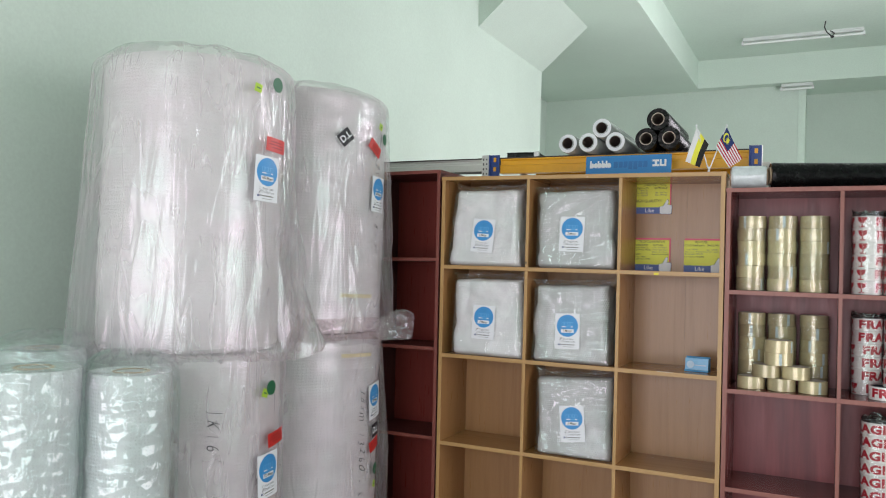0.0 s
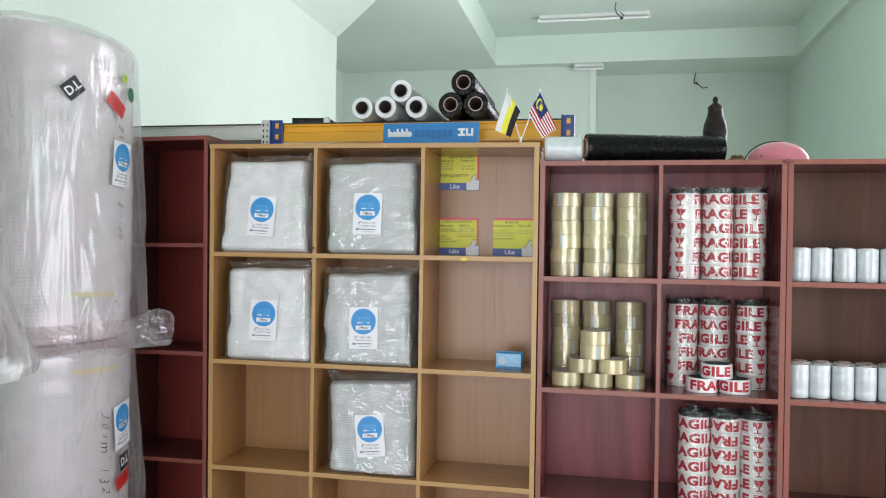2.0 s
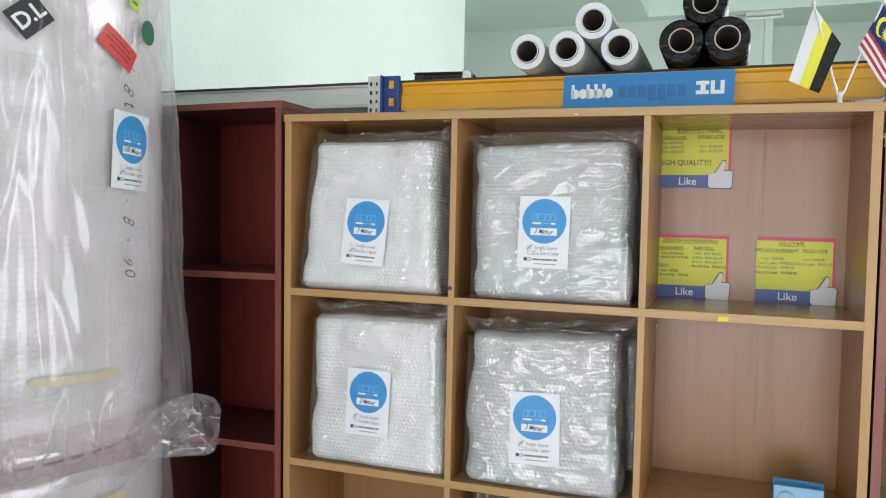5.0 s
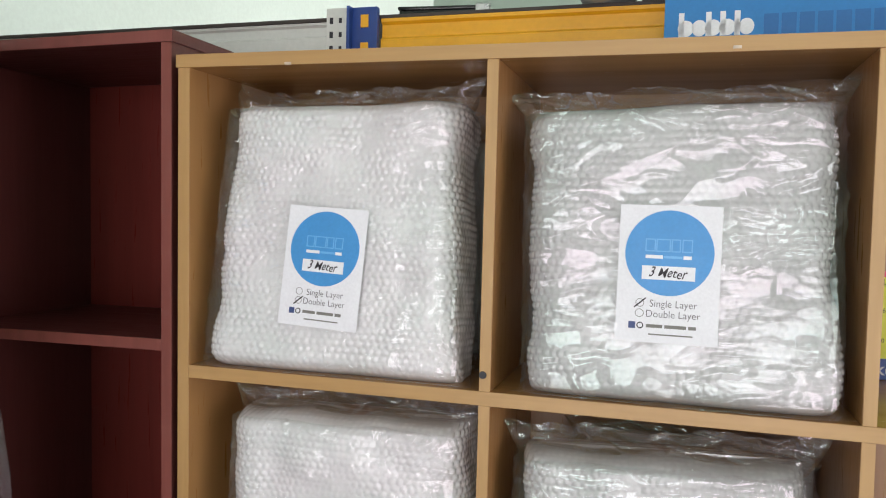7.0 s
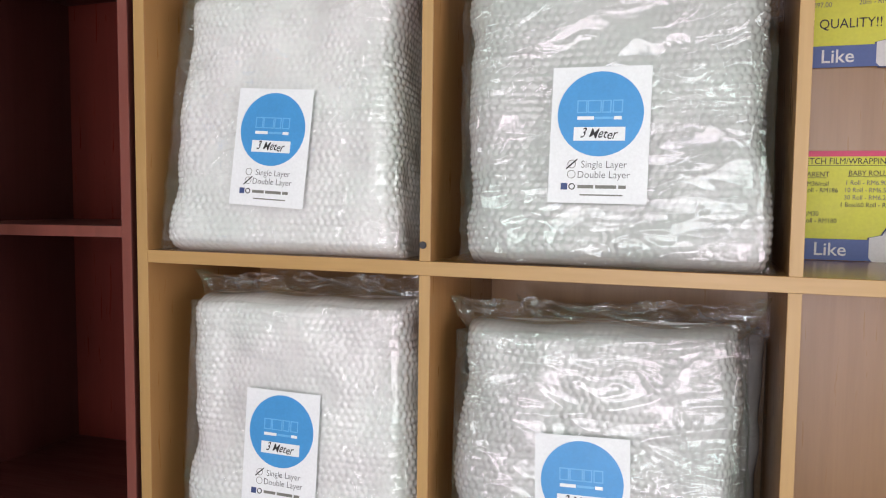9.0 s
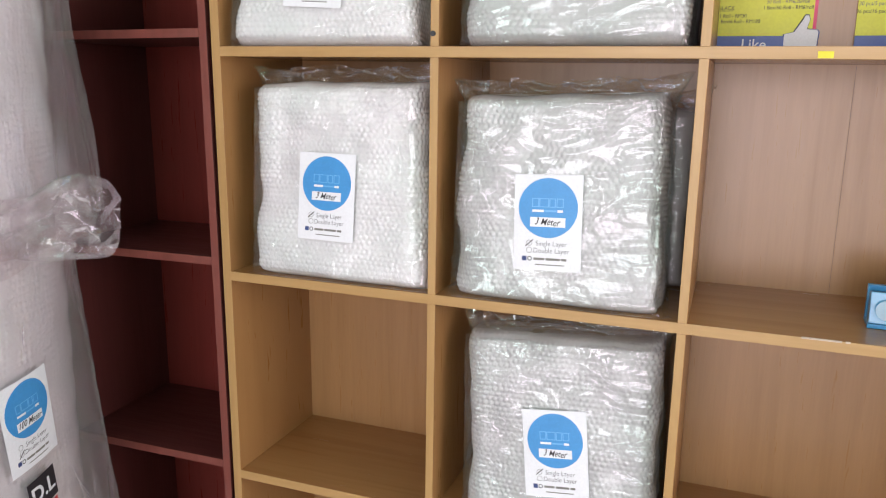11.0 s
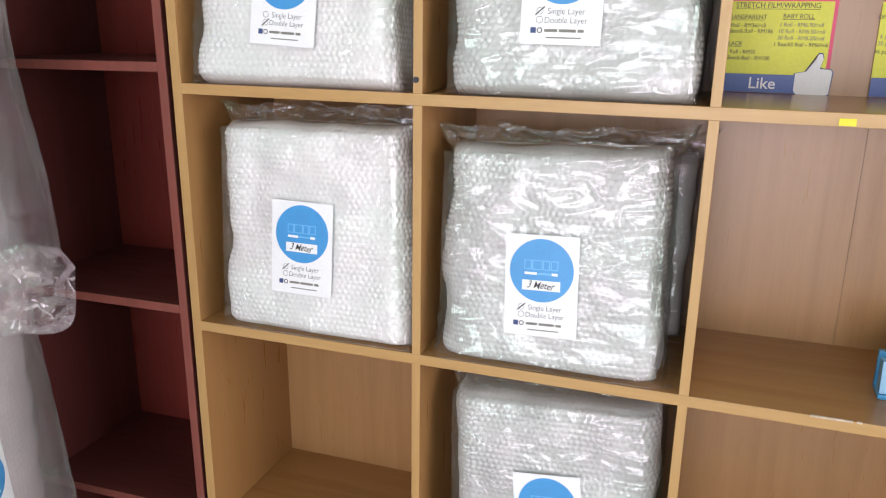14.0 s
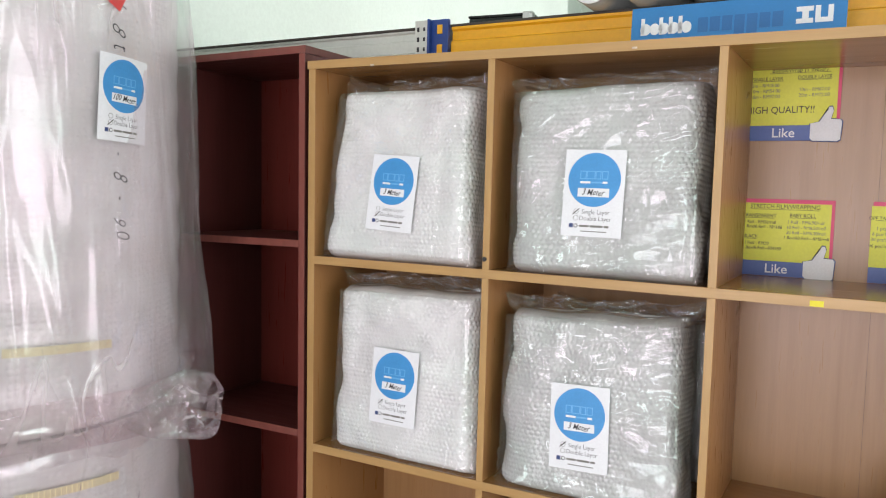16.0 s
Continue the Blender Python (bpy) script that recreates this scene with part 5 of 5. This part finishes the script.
def film_roll(x, z, r, mat_end, mat_side, label, rim):
    """Stretch film roll lying on the rack with its end to the front."""
    t = thing("stretch_film_roll", label, "film roll", pose(x, 0.262 + rng.uniform(0, 0.012), z), "stretch film rolls on the rack")
    rot = Matrix.Rotation(radians(-90), 4, "X")
    part("wound_film", moved(lathe([(0.0265, 0.0), (r - 0.002, 0.0), (r, 0.002), (r, 0.5), (0.0265, 0.5)], 44, True), rot), mat_side, t, smooth=True)
    part("end_face", moved(lathe([(0.0268, -0.0012), (r - 0.0015, -0.0012), (r - 0.001, 0.0008), (0.0268, 0.0008)], 44, True), rot), mat_end, t)
    part("core", moved(lathe([(0.0235, -0.004), (0.0262, -0.004), (0.0262, 0.502), (0.0235, 0.502)], 32, True), rot), core_dark, t, smooth=True)
    part("core_rim", moved(lathe([(0.0236, -0.0055), (0.0263, -0.0055), (0.0263, -0.0042), (0.0236, -0.0042)], 32, True), rot), rim, t)
    return t


for x, z in ((0.453, ZD + 0.0415), (0.545, ZD + 0.0415), (0.660, ZD + 0.0415), (0.6025, ZD + 0.0415 + 0.0592)):
    film_roll(x, z, 0.0412, print_white, stretch_side, "clear stretch film roll with a card core on the rack", stretch_clear)
for x, z in ((0.790, ZD + 0.0462), (0.883, ZD + 0.0462), (0.8365, ZD + 0.0462 + 0.0797)):
    film_roll(x, z, 0.0460, stretch_black, stretch_black, "black stretch film roll with a card core on the rack", tape_core)

folder = thing("flat_box", "flat glossy black box lying on the rack deck", "box", pose(0.175, 0.53, ZD, 0, 0, 6))
part("body", box(-0.075, 0.075, -0.10, 0.10, 0, 0.030, 0.003), black_plastic, folder)
part("lid", box(-0.077, 0.077, -0.102, 0.102, 0.0305, 0.036, 0.002), black_plastic, folder)
part("corner_clip", box(0.055, 0.079, -0.105, -0.085, 0.012, 0.038, 0.002), silver, folder, "bright metal corner")

# sign leaning on the beam
sign = thing("shop_sign", "small blue rectangular sign with white shapes on the oak bookcase", "sign", pose(0.723, 0.232, 1.8842, -4, 0, -1))
part("board", box(-0.178, 0.178, 0, 0.004, 0, 0.104, 0.0008), sign_blue, sign)
def lump(x, w, z0, z1, stem):
    """Rounded plain shape with an upright bar on it."""
    bm = moved(shifted(flat_disc(w * 0.56, 20, 2), 0, 0, 0), Matrix.Translation((x, 0, (z0 + z1) / 2)) @ Matrix.Diagonal((1, 1, (z1 - z0) / (w * 1.12), 1)))
    return join(bm, flat_rect(x + stem[0] * w, x + stem[1] * w, z0, z1 + stem[2], 2)) if stem else bm


xs = -0.160
for k, (wdt, stem) in enumerate(((0.0175, (-0.5, -0.12, 0.010)), (0.0165, None), (0.0175, (-0.5, -0.12, 0.010)), (0.0175, (-0.5, -0.12, 0.010)), (0.007, (-0.5, 0.5, 0.010)), (0.016, None))):
    put("logo_shape", lump(xs + wdt / 2, wdt, 0.053, 0.074, stem), 0.0006, print_white, sign, None, 0.0006, "white rounded printed shape")
    xs += wdt - 0.0004
for k in range(7):
    put("logo_shape", flat_rect(-0.058 + 0.0205 * k, -0.041 + 0.0205 * k, 0.052 - 0.008 * (k in (3, 4)), 0.078, 3), 0.0004, sign_blue_dark, sign, None, 0.0004, "dark blue printed shape")
for x0, x1 in ((0.102, 0.128), (0.131, 0.158)):
    for a, b, c, d in ((x0, x1, 0.054, 0.062), (x0, x1, 0.074, 0.082) if x0 < 0.12 else (x0, x0 + 0.008, 0.062, 0.082), (x0 + 0.009, x0 + 0.019, 0.062, 0.074) if x0 < 0.12 else (x1 - 0.008, x1, 0.062, 0.082)):
        put("logo_shape", flat_rect(a, b, c, d, 2), 0.0006, print_white, sign, None, 0.0006, "white printed shape")

# ---- price cards in the oak bookcase ----
def outline(pts, d):
    c = Vector((sum(p[0] for p in pts) / len(pts), 0, sum(p[1] for p in pts) / len(pts)))
    bm = bmesh.new()
    bm.faces.new([bm.verts.new(Vector((x, 0, z)) + (Vector((x, 0, z)) - c).normalized() * d) for x, z in pts])
    bmesh.ops.triangulate(bm, faces=bm.faces[:])
    return bm


THUMB = ((-0.024, -0.0155), (-0.020, -0.020), (0.018, -0.021), (0.0225, -0.018), (0.024, 0.012), (0.021, 0.0155), (0.007, 0.016), (0.0105, 0.030), (0.0085, 0.0365), (0.0035, 0.0365), (0.001, 0.030), (-0.010, 0.012), (-0.024, 0.009))


def price_card(x, z, w, h, lines, label):
    t = thing("price_card", label, "card", pose(x, 0.2575, z, 0, 0, 0), "price cards")
    p = part("backing", box(-w / 2 + 0.002, w / 2, 0.0, 0.0015, 0.022, h + 0.004), pink_card, t, "neon pink card backing")
    y = part("sheet", box(-w / 2, w / 2 - 0.005, -0.0012, -0.0002, 0.018, h - 0.003), yellow_card, t, "neon yellow card sheet")
    b = part("bar", box(-w / 2, w / 2 - 0.040, -0.0026, -0.0014, 0.0, 0.026, 0.0003), bar_blue, t, "slate blue printed bar")
    put("lettering", shifted(lettering("Like", 0.0225, 0.0002), -0.013, 0, 0.0125), 0.0002, print_white, b, None, 0.0030)
    hd = put("thumb_outline", shifted(outline(THUMB, 0.0018), w / 2 - 0.020, 0, 0.0195), 0.0006, bar_navy, t, None, 0.0020, "navy outline of a thumb sign")
    put("thumb", shifted(outline(THUMB, 0.0), w / 2 - 0.020, 0, 0.0195), 0.0006, print_white, t, None, 0.0030, "white thumb sign")
    for text, size, lx, lz, dark, rule in lines:
        put("writing", shifted(lettering(text, size, 0.0, 0.9), lx, 0, lz), 0.0002, ink if dark else faint_ink, y, None, 0.0016)
        if rule:
            put("underline", flat_rect(lx - rule / 2, lx + rule / 2, lz - size * 0.48, lz - size * 0.48 + 0.0006, 3), 0.0002, ink, y, None, 0.0016)
    return t


price_card(0.826, 1.7455, 0.146, 0.130, [
    ("BubbleWrap (1 meter)", 0.0105, 0.008, 0.1195, True, 0.095), ("SINGLE LAYER", 0.0085, -0.042, 0.1055, True, 0.05), ("DOUBLE LAYER", 0.0085, 0.032, 0.1065, True, 0.05),
    ("10m - RM54.00", 0.0085, -0.045, 0.0850, False, 0), ("20m - RM97.00", 0.0085, -0.045, 0.0755, False, 0), ("3m - RM18.00", 0.0085, -0.045, 0.0945, False, 0),
    ("10m - RM67.00", 0.0085, 0.032, 0.0860, False, 0), ("20m - RM72.00", 0.0085, 0.032, 0.0765, False, 0), ("HIGH QUALITY!!", 0.0165, -0.020, 0.052, True, 0)],
    "neon yellow handwritten price card with a white thumb sign")
price_card(0.827, 1.5107, 0.148, 0.130, [
    ("STRETCH FILM/WRAPPING", 0.0105, -0.004, 0.1210, True, 0.11), ("TRANSPARENT", 0.0090, -0.044, 0.1050, True, 0.048), ("BABY ROLL", 0.0090, 0.025, 0.1065, True, 0.042),
    ("1 Roll - RM36/roll", 0.0080, -0.043, 0.0935, True, 0), ("1 Box/6 Roll - RM186", 0.0080, -0.038, 0.0855, True, 0), ("BLACK", 0.0085, -0.057, 0.0680, True, 0.02),
    ("1 Roll - RM30", 0.0080, -0.047, 0.0565, True, 0), ("1 Box/6 Roll - RM180", 0.0080, -0.038, 0.0480, True, 0), ("1 Roll - RM6.90/roll", 0.0080, 0.030, 0.0950, False, 0),
    ("10 Roll - RM6.50/roll", 0.0080, 0.031, 0.0860, False, 0), ("30 Roll - RM6.20/roll", 0.0080, 0.031, 0.0770, False, 0), ("1 Box/60 Roll - RM6/roll", 0.0080, 0.032, 0.0680, True, 0)],
    "neon yellow handwritten stretch film price card with white thumb sign")
price_card(1.029, 1.5107, 0.148, 0.130, [
    ("SELLOTAPE", 0.0105, -0.008, 0.1210, True, 0.05), ("OPP TAPE/TRANSPARENT", 0.0080, -0.036, 0.1070, True, 0.062), ("FRAGILE TAPE", 0.0080, 0.036, 0.1080, True, 0.045),
    ("1 pcs - RM3.80", 0.0080, -0.044, 0.0900, False, 0), ("6 pcs/1 pack - RM20.00", 0.0080, -0.037, 0.0810, False, 0), ("30 pcs/5 pack - RM95.00", 0.0080, -0.037, 0.0720, False, 0),
    ("96 pcs/16 pack - RM288.00", 0.0080, -0.036, 0.0610, True, 0), ("1 pcs - RM4.00", 0.0080, 0.032, 0.0900, False, 0), ("6 pcs/1 pack - RM21.00", 0.0080, 0.034, 0.0810, False, 0)],
    "neon yellow handwritten tape price card with white thumb sign")

# small card dispenser on the shelf
disp = thing("card_holder", "small light blue plastic card holder on the oak shelf", "card holder", pose(1.038, 0.077, 1.1345, 0, 0, -2))
part("base", box(-0.044, 0.044, 0.0, 0.046, 0, 0.006, 0.001), box_blue, disp)
part("back", box(-0.044, 0.044, 0.036, 0.046, 0.0062, 0.054, 0.001), box_blue, disp, "deeper blue upright back")
fr = part("printed_card", moved(box(-0.0425, 0.0425, 0, 0.022, 0, 0.044, 0.001), pose(0, 0.004, 0.0064, -8)), box_face, disp, "pale blue printed card")
put("disc", shifted(flat_disc(0.014, 28, 2), -0.022, 0.0012, 0.027), 0.0004, pale_print, fr, None, 0.0002)
put("line", shifted(flat_rect(-0.008, 0.034, -0.0016, 0.0016, 3), 0, 0.0012, 0.025), 0.0004, pale_print, fr, None, 0.0002)

# ---- two table flags ----
def flag_stand():
    t = thing("table_flags", "pair of small paper table flags on a clear plastic stand", "flag", pose(1.073, 0.032, 1.8812))
    part("base", lathe([(0.0, 0), (0.008, 0), (0.007, 0.002), (0.004, 0.006), (0.004, 0.022), (0.0, 0.022)], 16), clear_plastic, t, "white plastic stand", True)
    tips = ((-0.048, -0.004, 0.177), (0.060, -0.004, 0.172))
    for k, tip in enumerate(tips):
        p = part("pole", tube([(0.004 * (2 * k - 1), 0, 0.018), tip], 0.0019, 8), clear_plastic, t, "thin white plastic pole", True)
        part("cap", moved(lathe([(0, -0.005), (0.0034, -0.003), (0.0034, 0.003), (0, 0.006)], 10), Matrix.Translation(tip)), clear_plastic, p, "", True)

    def cloth(c00, c10, c11, c01, amp, ph):
        a, b, c, d = (Vector(q) for q in (c00, c10, c11, c01))

        def f(u, v):
            q = a * (1 - u) * (1 - v) + b * u * (1 - v) + c * u * v + d * (1 - u) * v
            return (q.x, q.y + amp * math.sin(5.2 * u + 2.1 * v + ph) * (0.25 + u), q.z + 0.3 * amp * math.sin(4.0 * u + ph))
        return f

    def piece(name, f, u0, u1, v0, v1, mat, lift, parent, n=14):
        bm = sheet(n, 4, lambda u, v: Vector(f(u0 + (u1 - u0) * u, v0 + (v1 - v0) * v)) + Vector((0, -lift, 0)))
        r = bmesh.ops.extrude_face_region(bm, geom=bm.faces[:])
        for g in r["geom"]:
            if isinstance(g, bmesh.types.BMVert):
                g.co.y += 0.0004
        return part(name, bm, mat, parent, "", True)
    # three-band flag, its bands running down along the drape
    tx, ty, tz = tips[0]
    f1 = cloth((tx + 0.001, ty, tz - 0.006), (tx - 0.035, ty - 0.004, tz - 0.132), (tx + 0.015, ty - 0.006, tz - 0.154), (tx + 0.046, ty, tz - 0.074), 0.007, 0.6)
    root = part("banner", sheet(12, 4, lambda u, v: Vector(f1(u, v)) + Vector((0, 0.0006, 0))), flag_white, t, "white, yellow and black banded flag", True)
    for k, mat in enumerate((flag_white, flag_yellow, flag_black)):
        piece("band", f1, 0, 1, k / 3, (k + 1) / 3, mat, 0.0, root)
    # striped flag with a dark blue canton
    tx, ty, tz = tips[1]
    f2 = cloth((tx, ty, tz - 0.006), (tx + 0.058, ty - 0.014, tz - 0.126), (tx + 0.014, ty - 0.016, tz - 0.158), (tx - 0.036, ty, tz - 0.078), 0.006, 2.2)
    root = part("banner", sheet(16, 4, lambda u, v: Vector(f2(u, v)) + Vector((0, 0.0006, 0))), flag_white, t, "red and white striped flag with a dark blue canton", True)
    for k in range(14):
        piece("stripe", f2, 0, 1, k / 14, (k + 1) / 14, flag_red if k % 2 == 0 else flag_white, 0.0, root)
    piece("canton", f2, 0, 0.5, 0, 8 / 14, flag_blue, 0.0006, root)

    def on_flag(pts):
        bm = bmesh.new()
        bm.faces.new([bm.verts.new(Vector(f2(u, v)) + Vector((0, -0.0013, 0))) for u, v in pts])
        bmesh.ops.triangulate(bm, faces=bm.faces[:])
        return bm
    cres = [(0.17 + 0.105 * math.cos(a), 0.29 + 0.20 * math.sin(a)) for a in [radians(45 + 270 * k / 18) for k in range(19)]]
    cres += [(0.200 + 0.080 * math.cos(a), 0.29 + 0.155 * math.sin(a)) for a in [radians(305 - 250 * k / 18) for k in range(19)]]
    part("crescent", on_flag(cres), flag_yellow, root)
    part("star", on_flag([(0.285 + (0.095 if k % 2 == 0 else 0.05) * math.cos(math.pi * k / 14), 0.29 + (0.17 if k % 2 == 0 else 0.09) * math.sin(math.pi * k / 14)) for k in range(28)]), flag_yellow, root)
    return t


flag_stand()

# ---- things on the cherry bookcase ----
TOP = 1.8205


def lying_roll(x, y, r, length, turn, mat, core_r, label):
    t = thing("stretch_film_roll", label, "film roll", pose(x, y, TOP + r + 0.0006, 0, 0, turn))
    rot = Matrix.Rotation(radians(90), 4, "Y")

    def f(u, v):
        a = 2 * math.pi * u
        xx = length * v
        rr = r * (1 - 0.06 * max(0.0, 1 - min(xx, length - xx) / 0.008) ** 2) + 0.0012 * noise.noise(Vector((math.cos(a) * 2, math.sin(a) * 2, xx * 9))) + 0.0007 * abs(noise.noise(Vector((math.cos(a) * 3, math.sin(a) * 3 + xx * 20, xx * 8))))
        rr -= 0.0012
        return (xx, rr * math.cos(a), rr * math.sin(a))
    part("wound_film", sheet(48, 60, f, True), mat, t, smooth=True)
    for e in (0.0, length):
        part("end_face", moved(lathe([(core_r, -0.0006), (r * 0.94, -0.0006), (r * 0.94, 0.0006), (core_r, 0.0006)], 40, True), Matrix.Translation((e, 0, 0)) @ rot), mat, t)
    part("core", moved(lathe([(core_r - 0.004, -0.006), (core_r, -0.006), (core_r, length + 0.006), (core_r - 0.004, length + 0.006)], 32, True), rot), cardboard, t, "brown cardboard core", True)
    return t


lying_roll(1.152, 0.062, 0.043, 0.118, 3, stretch_clear, 0.030, "short white stretch film roll lying on the cherry bookcase")
lying_roll(1.283, 0.060, 0.0475, 0.447, 14, stretch_black, 0.030, "long black stretch film roll lying on the cherry bookcase")

jar = new("carved_ornament", mesh_of("carved_ornament", lathe([
    (0.0, 0.0), (0.030, 0.0), (0.033, 0.006), (0.032, 0.020), (0.027, 0.036), (0.028, 0.068), (0.0345, 0.085), (0.0375, 0.096), (0.0370, 0.103), (0.0395, 0.108), (0.0395, 0.126),
    (0.0370, 0.129), (0.0375, 0.134), (0.036, 0.142), (0.031, 0.156), (0.0265, 0.170), (0.0240, 0.182), (0.0235, 0.193), (0.0250, 0.196), (0.0245, 0.200), (0.0165, 0.206), (0.0100, 0.212),
    (0.0065, 0.215), (0.0092, 0.221), (0.0092, 0.226), (0.0055, 0.232), (0.0, 0.236)], 28), carved, True))
jar.location, jar.scale = (1.706, 0.2445, TOP), (1.0, 1.0, 1.025)
tagged(jar, "dark brown carved wooden ornament with a pointed lid", "ornament")
braid = thing("braided_coil", "small coil of old gold braid on the cherry bookcase", "braid", pose(1.772, 0.205, TOP))
for k, (rr, zz) in enumerate(((0.030, 0.007), (0.022, 0.019), (0.014, 0.029))):
    part("coil", tube([(rr * math.cos(a), rr * math.sin(a), zz + 0.002 * math.sin(5 * a)) for a in [2 * math.pi * q / 30 for q in range(31)]], 0.0066, 8), gold_rope, braid, "", True)
hat = thing("pink_case", "rounded pink vanity case with a dark metal rim on the bookcase", "case", pose(1.890, 0.165, TOP, 0, 0, 0))
part("shell", lathe([(0.0, 0.074)] + [(0.094 * math.cos(a), 0.004 + 0.070 * math.sin(a)) for a in [radians(86 - 86 * k / 12) for k in range(13)]] + [(0.090, 0.0), (0.0, 0.0)], 48), pink_shell, hat, "smooth pink vinyl shell", True)
part("rim", moved(tube([(0.096 * math.cos(a), 0, 0.076 * math.sin(a)) for a in [radians(4 + 172 * k / 40) for k in range(41)]], 0.0018, 8), pose(-0.005, 0.012, 0.001, 0, 0, 0)), black_plastic, hat, "dark metal rim", True)
part("stud", moved(lathe([(0, 0), (0.003, 0), (0.002, 0.002), (0, 0.0022)], 10), pose(-0.062, -0.066, 0.022, 60, 0, -40)), ink, hat, "", True)
